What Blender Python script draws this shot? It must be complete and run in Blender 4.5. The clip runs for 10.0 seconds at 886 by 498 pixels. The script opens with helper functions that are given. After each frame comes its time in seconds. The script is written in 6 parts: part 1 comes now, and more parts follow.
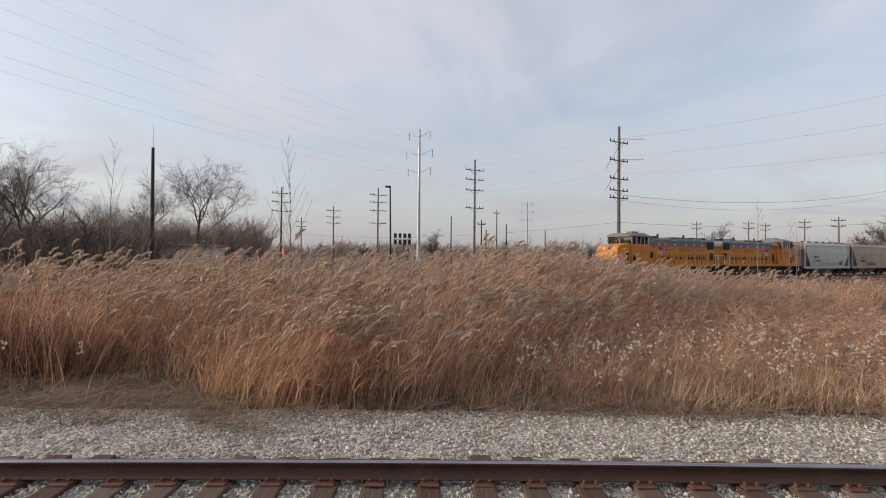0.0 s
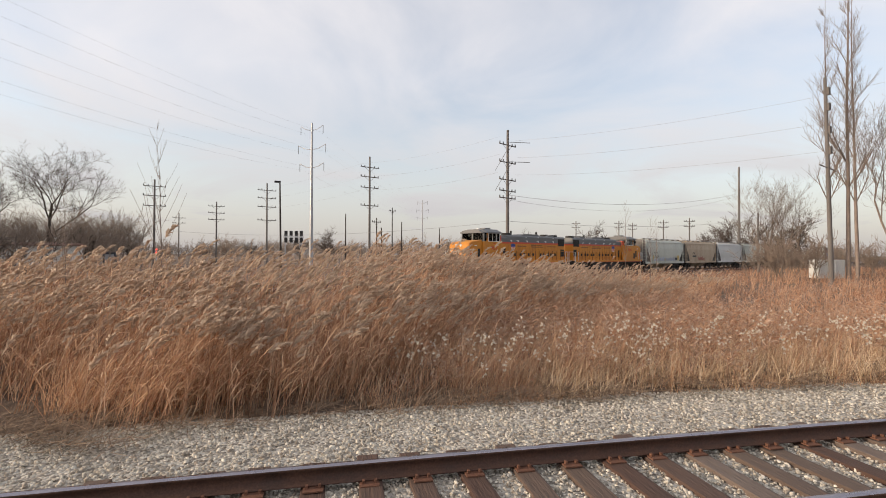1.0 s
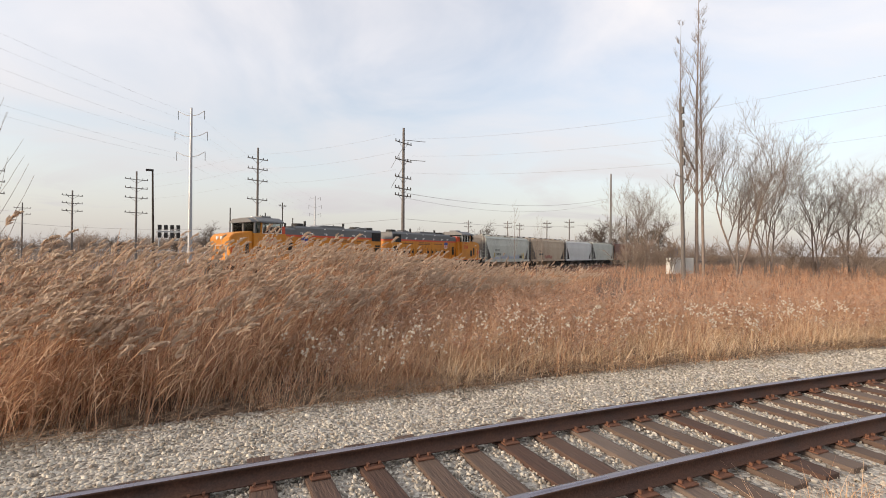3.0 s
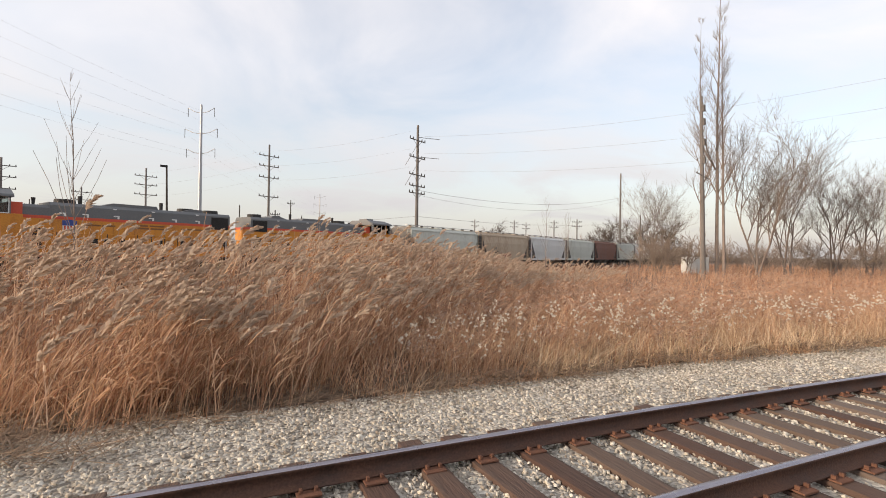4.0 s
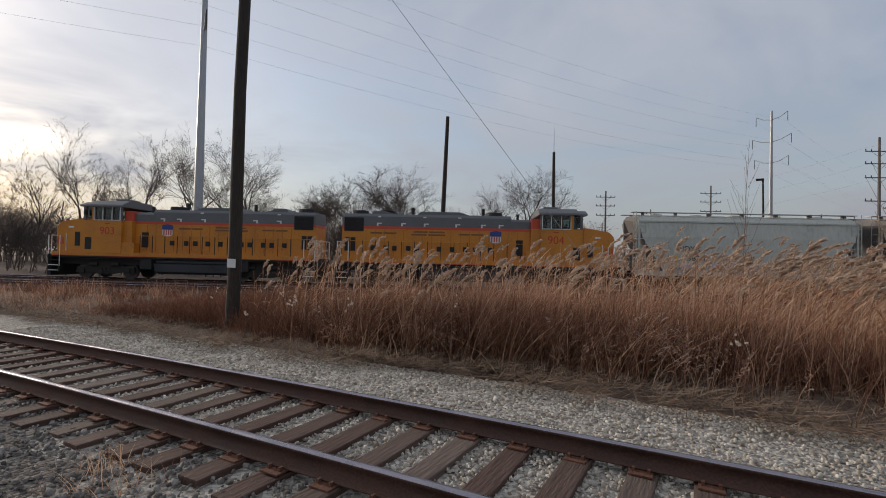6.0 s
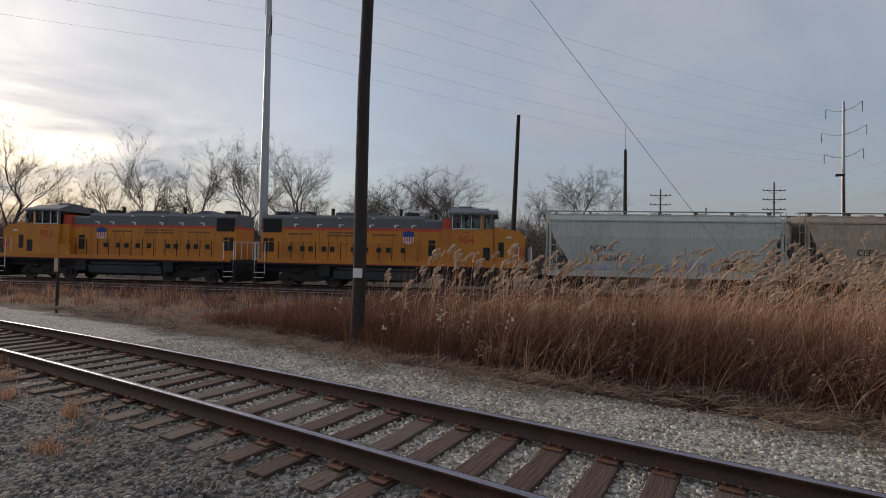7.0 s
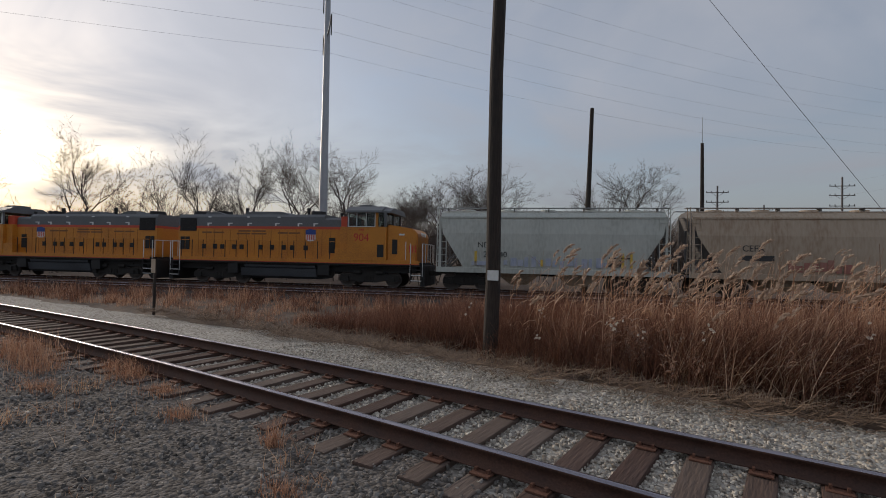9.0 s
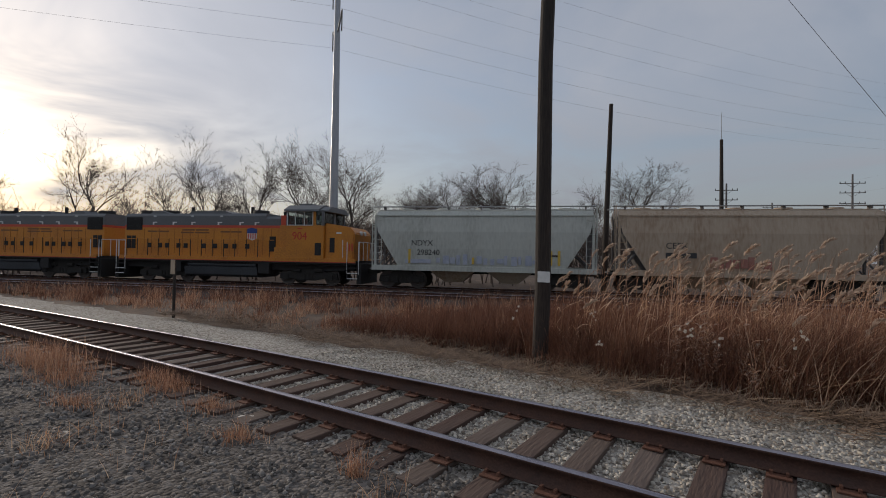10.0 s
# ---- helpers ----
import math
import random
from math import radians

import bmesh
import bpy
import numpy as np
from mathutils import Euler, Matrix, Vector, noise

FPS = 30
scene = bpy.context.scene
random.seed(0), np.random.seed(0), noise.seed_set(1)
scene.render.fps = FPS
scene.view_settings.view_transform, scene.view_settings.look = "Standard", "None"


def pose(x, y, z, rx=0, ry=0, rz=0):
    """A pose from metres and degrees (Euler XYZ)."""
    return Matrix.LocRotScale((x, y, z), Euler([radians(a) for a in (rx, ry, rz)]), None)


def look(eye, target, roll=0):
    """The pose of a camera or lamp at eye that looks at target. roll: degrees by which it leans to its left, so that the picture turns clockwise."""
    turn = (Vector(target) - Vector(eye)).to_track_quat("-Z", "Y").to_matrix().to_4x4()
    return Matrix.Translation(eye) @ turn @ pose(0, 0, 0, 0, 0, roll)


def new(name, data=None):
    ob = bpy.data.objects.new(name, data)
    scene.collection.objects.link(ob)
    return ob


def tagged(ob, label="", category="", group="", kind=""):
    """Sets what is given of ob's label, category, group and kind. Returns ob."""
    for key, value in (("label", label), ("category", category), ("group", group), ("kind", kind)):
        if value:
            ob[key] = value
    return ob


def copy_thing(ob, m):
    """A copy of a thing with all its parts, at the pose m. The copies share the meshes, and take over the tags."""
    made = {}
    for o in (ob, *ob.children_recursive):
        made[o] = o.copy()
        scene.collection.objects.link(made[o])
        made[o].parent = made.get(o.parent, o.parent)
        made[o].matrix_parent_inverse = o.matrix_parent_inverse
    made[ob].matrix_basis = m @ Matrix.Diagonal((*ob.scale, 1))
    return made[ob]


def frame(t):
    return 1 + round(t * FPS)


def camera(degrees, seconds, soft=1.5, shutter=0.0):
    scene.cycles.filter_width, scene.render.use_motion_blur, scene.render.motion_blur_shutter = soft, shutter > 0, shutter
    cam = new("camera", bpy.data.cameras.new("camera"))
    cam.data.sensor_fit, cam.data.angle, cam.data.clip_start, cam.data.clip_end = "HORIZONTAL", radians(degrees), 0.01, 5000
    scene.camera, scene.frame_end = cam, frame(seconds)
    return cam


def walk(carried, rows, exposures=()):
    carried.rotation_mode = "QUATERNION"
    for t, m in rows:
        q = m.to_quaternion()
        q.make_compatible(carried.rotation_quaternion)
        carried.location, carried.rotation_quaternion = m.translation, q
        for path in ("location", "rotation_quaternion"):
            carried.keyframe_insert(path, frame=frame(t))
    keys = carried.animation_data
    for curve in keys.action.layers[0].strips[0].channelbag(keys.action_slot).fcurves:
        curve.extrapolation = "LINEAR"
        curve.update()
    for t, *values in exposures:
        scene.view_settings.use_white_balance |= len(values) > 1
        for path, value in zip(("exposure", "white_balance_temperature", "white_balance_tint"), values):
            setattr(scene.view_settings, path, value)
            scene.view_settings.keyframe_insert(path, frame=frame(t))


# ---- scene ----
# The camera and its walk. Rail tops of the siding lie at z = 0.
cam = camera(84.8, 10.0, soft=0.95)
ROWS = [
    (0.0, 0.005, -0.002, 2.075, -11.20, 0.80, -0.56),
    (0.5, 0.053, 0.029, 2.080, -18.17, 0.53, -0.27),
    (1.0, 0.115, 0.017, 2.056, -23.44, 0.65, -0.21),
    (1.5, 0.142, 0.026, 2.050, -27.04, 0.40, -0.26),
    (2.0, 0.137, 0.050, 2.009, -29.53, 0.42, -0.30),
    (2.5, 0.123, 0.055, 1.978, -31.36, 0.60, -0.26),
    (3.8, -0.483, 0.795, 1.837, -41.49, 0.25, -0.86),
    (4.0, -1.087, 1.175, 1.712, -35.7, 0.47, -0.82),
    (4.5, -2.701, 1.950, 1.480, -19.77, 1.16, -0.95),
    (5.0, -5.056, 1.990, 1.470, 4.97, 1.13, -1.55),
    (5.5, -7.565, 2.080, 1.430, 17.35, 1.00, -1.60),
    (6.0, -9.398, 2.002, 1.556, 20.41, 1.12, -1.35),
    (7.5, -12.593, 1.876, 1.710, 26.50, 1.02, -1.18),
    (8.0, -13.133, 1.833, 1.700, 27.69, 1.07, -1.13),
    (8.5, -13.696, 1.811, 1.680, 28.26, 1.07, -1.10),
    (9.0, -14.297, 1.801, 1.674, 28.56, 1.00, -1.12),
    (9.5, -14.858, 1.827, 1.680, 28.71, 0.91, -1.09),
    (10.0, -15.367, 1.895, 1.692, 28.74, 0.86, -0.97),
]
EXPOSURES = [
    (0.0, -0.08, 6830, 15), (0.6, 0.1, 7180, 15), (1.5, 0.26, 7330, 15), (2.7, 0.3, 7330, 15), (3.8, 0.38, 7330, 15), (4.6, 0.28, 7280, 15),
    (5.0, -0.06, 7030, 14), (5.5, -0.45, 6680, 13), (6.0, -0.58, 6530, 13), (7.5, -0.81, 6430, 13), (10.0, -0.88, 6430, 13),
]
walk(cam, [(t, pose(x, y, z, 90 + pitch, roll, yaw)) for t, x, y, z, yaw, pitch, roll in ROWS], EXPOSURES)

# ---- sky and sun ----
SUN_AZ, SUN_EL = 169.0, 16.0
sun_way = Vector((math.cos(radians(SUN_AZ)) * math.cos(radians(SUN_EL)), math.sin(radians(SUN_AZ)) * math.cos(radians(SUN_EL)), math.sin(radians(SUN_EL))))


def build_world():
    world = bpy.data.worlds.new("sky")
    scene.world = world
    world.use_nodes = True
    nt = world.node_tree
    nt.nodes.clear()
    N = nt.nodes.new
    L = nt.links.new
    out, bg = N("ShaderNodeOutputWorld"), N("ShaderNodeBackground")
    sky = N("ShaderNodeTexSky")
    sky.sky_type, sky.sun_disc = "NISHITA", False
    sky.sun_elevation, sky.sun_rotation = radians(SUN_EL), radians(90 - SUN_AZ)
    sky.air_density, sky.dust_density = 1.0, 1.5
    scale = N("ShaderNodeMix")
    scale.data_type, scale.blend_type = "RGBA", "MULTIPLY"
    scale.inputs[0].default_value = 1.0
    scale.inputs[7].default_value = (0.215, 0.215, 0.215, 1)
    L(sky.outputs[0], scale.inputs[6])
    co = N("ShaderNodeTexCoord")
    # clouds: a thin, streaky sheet
    sep = N("ShaderNodeSeparateXYZ")
    L(co.outputs["Generated"], sep.inputs[0])
    zz = N("ShaderNodeMath")
    zz.operation = "MAXIMUM"
    zz.inputs[1].default_value = 0.0
    L(sep.outputs[2], zz.inputs[0])
    za = N("ShaderNodeMath")
    za.operation = "ADD"
    za.inputs[1].default_value = 0.16
    L(zz.outputs[0], za.inputs[0])
    dx, dy = N("ShaderNodeMath"), N("ShaderNodeMath")
    for d, s in ((dx, 0), (dy, 1)):
        d.operation = "DIVIDE"
        L(sep.outputs[s], d.inputs[0])
        L(za.outputs[0], d.inputs[1])
    comb = N("ShaderNodeCombineXYZ")
    L(dx.outputs[0], comb.inputs[0])
    L(dy.outputs[0], comb.inputs[1])
    noise_a = N("ShaderNodeTexNoise")
    noise_a.inputs["Scale"].default_value = 0.9
    noise_a.inputs["Detail"].default_value = 6
    noise_a.inputs["Roughness"].default_value = 0.55
    noise_a.inputs["Distortion"].default_value = 0.6
    L(comb.outputs[0], noise_a.inputs["Vector"])
    ramp = N("ShaderNodeValToRGB")
    ramp.color_ramp.elements[0].position, ramp.color_ramp.elements[0].color = 0.3, (0.28, 0.28, 0.28, 1)
    ramp.color_ramp.elements[1].position, ramp.color_ramp.elements[1].color = 0.66, (0.96, 0.96, 0.96, 1)
    L(noise_a.outputs[0], ramp.inputs[0])
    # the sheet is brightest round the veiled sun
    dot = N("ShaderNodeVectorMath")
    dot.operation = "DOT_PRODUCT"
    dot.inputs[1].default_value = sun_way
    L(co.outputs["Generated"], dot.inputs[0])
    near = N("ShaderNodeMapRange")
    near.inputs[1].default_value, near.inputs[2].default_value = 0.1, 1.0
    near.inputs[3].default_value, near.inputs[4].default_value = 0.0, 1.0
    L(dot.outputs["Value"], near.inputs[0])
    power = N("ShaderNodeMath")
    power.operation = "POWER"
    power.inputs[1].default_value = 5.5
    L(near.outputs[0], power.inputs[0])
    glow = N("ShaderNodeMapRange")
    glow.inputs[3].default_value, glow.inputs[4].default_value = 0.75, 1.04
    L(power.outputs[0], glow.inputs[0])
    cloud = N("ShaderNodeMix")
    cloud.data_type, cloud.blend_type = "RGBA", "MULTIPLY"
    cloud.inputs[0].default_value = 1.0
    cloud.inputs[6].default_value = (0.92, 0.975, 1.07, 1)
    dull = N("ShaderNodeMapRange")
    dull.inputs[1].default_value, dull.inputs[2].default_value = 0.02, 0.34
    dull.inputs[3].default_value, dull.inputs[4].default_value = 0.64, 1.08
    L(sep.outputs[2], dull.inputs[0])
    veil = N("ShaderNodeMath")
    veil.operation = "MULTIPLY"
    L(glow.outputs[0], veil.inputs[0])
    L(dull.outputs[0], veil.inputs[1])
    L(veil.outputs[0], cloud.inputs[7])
    mix = N("ShaderNodeMix")
    mix.data_type = "RGBA"
    # the sheet thickens towards the horizon
    low = N("ShaderNodeMapRange")
    low.inputs[1].default_value, low.inputs[2].default_value = 0.0, 0.3
    low.inputs[3].default_value, low.inputs[4].default_value = 0.92, 0.2
    L(sep.outputs[2], low.inputs[0])
    cover = N("ShaderNodeMath")
    cover.operation = "MAXIMUM"
    L(ramp.outputs[0], cover.inputs[0])
    L(low.outputs[0], cover.inputs[1])
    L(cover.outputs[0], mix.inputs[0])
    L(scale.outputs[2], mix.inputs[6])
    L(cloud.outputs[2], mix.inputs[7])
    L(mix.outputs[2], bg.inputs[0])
    bg.inputs[1].default_value = 1.0
    L(bg.outputs[0], out.inputs[0])


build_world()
sun = new("sun", bpy.data.lights.new("sun", "SUN"))
sun.data.energy, sun.data.angle, sun.data.color = 3.1, radians(10), (1.0, 0.87, 0.7)
sun.matrix_world = look(sun_way * 100, (0, 0, 0))

# ---- materials ----
MATS = {}


def material(name, colors, rough=0.8, metal=0.0, scale=3.0, fine=40.0, bump=0.2, island=0.0, random_object=0.0, spec=0.5, translucent=0.0, stretch=(1, 1, 1)):
    """A surface whose colour wanders between the given colours at two scales, with fine relief."""
    if name in MATS:
        return MATS[name]
    m = bpy.data.materials.new(name)
    m.use_nodes = True
    nt = m.node_tree
    N, L = nt.nodes.new, nt.links.new
    b = nt.nodes["Principled BSDF"]
    b.inputs["Metallic"].default_value = metal
    b.inputs["Specular IOR Level"].default_value = spec
    co = N("ShaderNodeTexCoord")
    mp = N("ShaderNodeMapping")
    mp.inputs["Scale"].default_value = stretch
    L(co.outputs["Object"], mp.inputs["Vector"])
    big, small = N("ShaderNodeTexNoise"), N("ShaderNodeTexNoise")
    big.inputs["Scale"].default_value, big.inputs["Detail"].default_value = scale, 5
    small.inputs["Scale"].default_value, small.inputs["Detail"].default_value = fine, 3
    L(mp.outputs[0], big.inputs["Vector"])
    L(mp.outputs[0], small.inputs["Vector"])
    add = N("ShaderNodeMath")
    add.operation = "MULTIPLY_ADD"
    add.inputs[1].default_value = 0.45
    L(small.outputs[0], add.inputs[0])
    half = N("ShaderNodeMath")
    half.operation = "MULTIPLY"
    half.inputs[1].default_value = 0.55
    L(big.outputs[0], half.inputs[0])
    L(half.outputs[0], add.inputs[2])
    fac = add.outputs[0]
    if island or random_object:
        info = N("ShaderNodeNewGeometry") if island else N("ShaderNodeObjectInfo")
        mixf = N("ShaderNodeMix")
        mixf.data_type = "FLOAT"
        mixf.inputs[0].default_value = island or random_object
        L(fac, mixf.inputs[2])
        L(info.outputs["Random Per Island" if island else "Random"], mixf.inputs[3])
        fac = mixf.outputs[0]
        spread = 0.08
    else:
        spread = 0.3
    ramp = N("ShaderNodeValToRGB")
    els = ramp.color_ramp.elements
    n = len(colors)
    while len(els) < n:
        els.new(0.5)
    for i, c in enumerate(colors):
        els[i].position = spread + (1 - 2 * spread) * i / max(1, n - 1)
        els[i].color = (*c, 1)
    L(fac, ramp.inputs[0])
    L(ramp.outputs[0], b.inputs["Base Color"])
    rr = N("ShaderNodeMapRange")
    rr.inputs[1].default_value, rr.inputs[2].default_value = 0.3, 0.7
    rr.inputs[3].default_value, rr.inputs[4].default_value = max(0.02, rough - 0.12), min(1, rough + 0.12)
    L(big.outputs[0], rr.inputs[0])
    L(rr.outputs[0], b.inputs["Roughness"])
    if bump:
        bp = N("ShaderNodeBump")
        bp.inputs["Strength"].default_value, bp.inputs["Distance"].default_value = bump, 0.02
        L(small.outputs[0], bp.inputs["Height"])
        L(bp.outputs[0], b.inputs["Normal"])
    if translucent:
        tl, mx = N("ShaderNodeBsdfTranslucent"), N("ShaderNodeMixShader")
        mx.inputs[0].default_value = translucent
        L(ramp.outputs[0], tl.inputs[0])
        out = nt.nodes["Material Output"]
        L(b.outputs[0], mx.inputs[1])
        L(tl.outputs[0], mx.inputs[2])
        L(mx.outputs[0], out.inputs[0])
    MATS[name] = m
    return m


M_SOIL = material("straw_soil", [(0.05, 0.034, 0.024), (0.12, 0.08, 0.055), (0.24, 0.165, 0.11)], 0.95, 0, 1.6, 22, 1.0)


def gravel(name, colors, size):
    """Packed stones: each cell has its own shade and rounded relief."""
    m = bpy.data.materials.new(name)
    m.use_nodes = True
    nt = m.node_tree
    N, L = nt.nodes.new, nt.links.new
    b = nt.nodes["Principled BSDF"]
    b.inputs["Roughness"].default_value = 0.95
    b.inputs["Specular IOR Level"].default_value = 0.2
    co, vo, no = N("ShaderNodeTexCoord"), N("ShaderNodeTexVoronoi"), N("ShaderNodeTexNoise")
    vo.inputs["Scale"].default_value = 1 / size
    no.inputs["Scale"].default_value = 0.5
    no.inputs["Detail"].default_value = 4
    L(co.outputs["Object"], vo.inputs["Vector"])
    L(co.outputs["Object"], no.inputs["Vector"])
    sx = N("ShaderNodeSeparateXYZ")
    L(vo.outputs["Color"], sx.inputs[0])
    mix = N("ShaderNodeMix")
    mix.data_type = "FLOAT"
    mix.inputs[0].default_value = 0.4
    L(sx.outputs[0], mix.inputs[2])
    L(no.outputs[0], mix.inputs[3])
    ramp = N("ShaderNodeValToRGB")
    els = ramp.color_ramp.elements
    while len(els) < len(colors):
        els.new(0.5)
    for i, c in enumerate(colors):
        els[i].position = 0.18 + 0.64 * i / (len(colors) - 1)
        els[i].color = (*c, 1)
    L(mix.outputs[0], ramp.inputs[0])
    L(ramp.outputs[0], b.inputs["Base Color"])
    bp = N("ShaderNodeBump")
    bp.invert = True
    bp.inputs["Strength"].default_value, bp.inputs["Distance"].default_value = 1.0, size * 0.5
    L(vo.outputs["Distance"], bp.inputs["Height"])
    L(bp.outputs[0], b.inputs["Normal"])
    return m


M_BED = gravel("crushed_stone_bed", [(0.16, 0.135, 0.11), (0.38, 0.345, 0.295), (0.55, 0.51, 0.445)], 0.04)
M_YARD = gravel("gravel_yard", [(0.062, 0.052, 0.044), (0.13, 0.113, 0.099), (0.235, 0.21, 0.187)], 0.035)
M_MAINBED = gravel("dark_main_ballast", [(0.035, 0.032, 0.029), (0.08, 0.072, 0.066), (0.14, 0.128, 0.115)], 0.05)
M_STONE = material("ballast_stone", [(0.18, 0.142, 0.108), (0.4, 0.35, 0.285), (0.53, 0.48, 0.4), (0.74, 0.68, 0.585)], 0.9, 0, 5, 60, 0.4, island=0.75)
M_STONE_D = material("dark_gravel_stone", [(0.057, 0.05, 0.043), (0.128, 0.113, 0.099), (0.19, 0.173, 0.155), (0.34, 0.312, 0.28)], 0.9, 0, 5, 60, 0.4, island=0.75)
M_RAIL = material("rusty_rail_steel", [(0.035, 0.018, 0.013), (0.075, 0.036, 0.025), (0.12, 0.06, 0.04)], 0.75, 0.2, 3, 50, 0.3)
M_HEAD = material("worn_rail_head", [(0.24, 0.22, 0.25), (0.4, 0.37, 0.4)], 0.28, 0.9, 2, 60, 0.05)
M_TIE = material("weathered_tie_wood", [(0.035, 0.022, 0.017), (0.085, 0.046, 0.034), (0.115, 0.08, 0.062), (0.18, 0.14, 0.118)], 0.9, 0, 3, 30, 1.0, random_object=0.5, stretch=(1, 0.12, 1))
M_PLATE = material("rusty_tie_plate", [(0.1, 0.045, 0.03), (0.2, 0.09, 0.055)], 0.8, 0.2, 8, 60, 0.4)
M_REED = material("dry_reed_stem", [(0.175, 0.075, 0.044), (0.42, 0.225, 0.132), (0.63, 0.395, 0.258), (0.84, 0.61, 0.435)], 0.8, 0, 0.5, 20, 0, island=0.75, translucent=0.28)
M_LEAF = material("dry_reed_leaf", [(0.22, 0.09, 0.05), (0.47, 0.255, 0.138), (0.68, 0.43, 0.265), (0.83, 0.61, 0.42)], 0.8, 0, 0.5, 20, 0, island=0.75, translucent=0.28)
M_PLUME = material("reed_plume", [(0.38, 0.27, 0.195), (0.56, 0.43, 0.33), (0.74, 0.61, 0.48)], 0.9, 0, 0.5, 20, 0, island=0.5, translucent=0.5)
M_GRASS = material("tawny_dry_grass", [(0.25, 0.11, 0.06), (0.5, 0.275, 0.158), (0.68, 0.45, 0.285), (0.82, 0.62, 0.435)], 0.85, 0, 0.5, 20, 0, island=0.7, translucent=0.26)
M_RUST = material("russet_dry_grass", [(0.19, 0.08, 0.048), (0.41, 0.205, 0.12), (0.58, 0.335, 0.21), (0.72, 0.5, 0.345)], 0.85, 0, 0.5, 20, 0, island=0.7, translucent=0.26)
M_BRAKE = material("dark_tangled_brush", [(0.045, 0.019, 0.013), (0.14, 0.056, 0.034), (0.24, 0.105, 0.06), (0.36, 0.19, 0.115)], 0.9, 0, 0.5, 20, 0, island=0.65, translucent=0.2)
M_GOLD = material("pale_golden_grass", [(0.36, 0.22, 0.12), (0.6, 0.42, 0.26), (0.76, 0.58, 0.4), (0.86, 0.7, 0.52)], 0.85, 0, 0.5, 20, 0, island=0.7, translucent=0.26)
M_FORB = material("withered_flower_heads", [(0.24, 0.15, 0.105), (0.42, 0.29, 0.215), (0.6, 0.47, 0.37)], 0.9, 0, 0.5, 20, 0, island=0.6, translucent=0.2)
M_STRAW = material("fallen_straw", [(0.09, 0.055, 0.035), (0.21, 0.135, 0.085), (0.4, 0.28, 0.18)], 0.9, 0, 0.5, 20, 0, island=0.6)
M_FLUFF = material("seed_fluff", [(0.56, 0.5, 0.42), (0.8, 0.74, 0.64)], 0.95, 0, 2, 30, 0, island=0.5, translucent=0.3)
M_BARK = material("grey_brown_bark", [(0.04, 0.031, 0.026), (0.08, 0.064, 0.055), (0.14, 0.115, 0.1)], 0.95, 0, 1.5, 25, 0.5)
M_TWIG = material("bare_twigs", [(0.06, 0.045, 0.037), (0.13, 0.1, 0.084)], 0.95, 0, 0.8, 25, 0)
M_BRUSH = material("brown_brush_twigs", [(0.19, 0.145, 0.115), (0.34, 0.265, 0.215)], 0.95, 0, 0.3, 25, 0)
M_PALETWIG = material("pale_bare_twigs", [(0.17, 0.135, 0.115), (0.3, 0.245, 0.21)], 0.95, 0, 0.8, 25, 0)
M_PALEBARK = material("pale_poplar_bark", [(0.12, 0.09, 0.075), (0.21, 0.165, 0.14), (0.29, 0.235, 0.205)], 0.9, 0, 1.5, 25, 0.4)
M_POLE = material("creosoted_pole_wood", [(0.014, 0.011, 0.009), (0.035, 0.026, 0.021), (0.07, 0.052, 0.042)], 0.9, 0, 2, 40, 0.6, stretch=(1, 1, 0.1))
M_GREYPOLE = material("weathered_grey_pole", [(0.1, 0.09, 0.085), (0.2, 0.18, 0.17)], 0.9, 0, 2, 40, 0.4, stretch=(1, 1, 0.1))
M_GALV = material("galvanised_steel", [(0.3, 0.31, 0.33), (0.45, 0.46, 0.48)], 0.5, 0.6, 1, 30, 0.05)
M_WIRE = material("overhead_wire", [(0.25, 0.25, 0.27), (0.38, 0.38, 0.4)], 0.6, 0.2, 1, 10, 0)
M_YELLOW = material("armour_yellow_paint", [(0.36, 0.125, 0.018), (0.57, 0.215, 0.022), (0.64, 0.265, 0.03)], 0.5, 0, 0.7, 14, 0.03)
M_GREY = material("locomotive_grey_paint", [(0.1, 0.105, 0.11), (0.16, 0.165, 0.17)], 0.55, 0, 0.8, 14, 0.03)
M_RED = material("signal_red_paint", [(0.5, 0.06, 0.03), (0.62, 0.09, 0.04)], 0.5, 0, 1, 14, 0)
M_SEAM = material("shadowed_seam_paint", [(0.28, 0.1, 0.02), (0.4, 0.15, 0.022)], 0.6, 0, 1, 14, 0)
M_SLOGAN = material("faded_slogan_paint", [(0.16, 0.07, 0.03), (0.24, 0.1, 0.03)], 0.6, 0, 1, 14, 0)
M_BLACK = material("sooty_black_steel", [(0.012, 0.012, 0.013), (0.035, 0.032, 0.03)], 0.7, 0.1, 2, 20, 0.2)
M_UNDER = material("dusty_running_gear", [(0.016, 0.014, 0.013), (0.045, 0.04, 0.035)], 0.85, 0.1, 2, 20, 0.3)
M_TANK = material("grey_fuel_tank_paint", [(0.04, 0.043, 0.048), (0.085, 0.09, 0.1)], 0.6, 0.1, 1, 14, 0.05)
M_WHITE = material("white_paint", [(0.6, 0.6, 0.58), (0.8, 0.8, 0.78)], 0.6, 0, 1, 14, 0.03)
M_BLUE = material("dark_blue_paint", [(0.02, 0.05, 0.2), (0.03, 0.07, 0.28)], 0.5, 0, 1, 14, 0)
M_WHEEL = material("wheel_steel", [(0.06, 0.05, 0.045), (0.14, 0.12, 0.11)], 0.6, 0.5, 3, 30, 0.1)
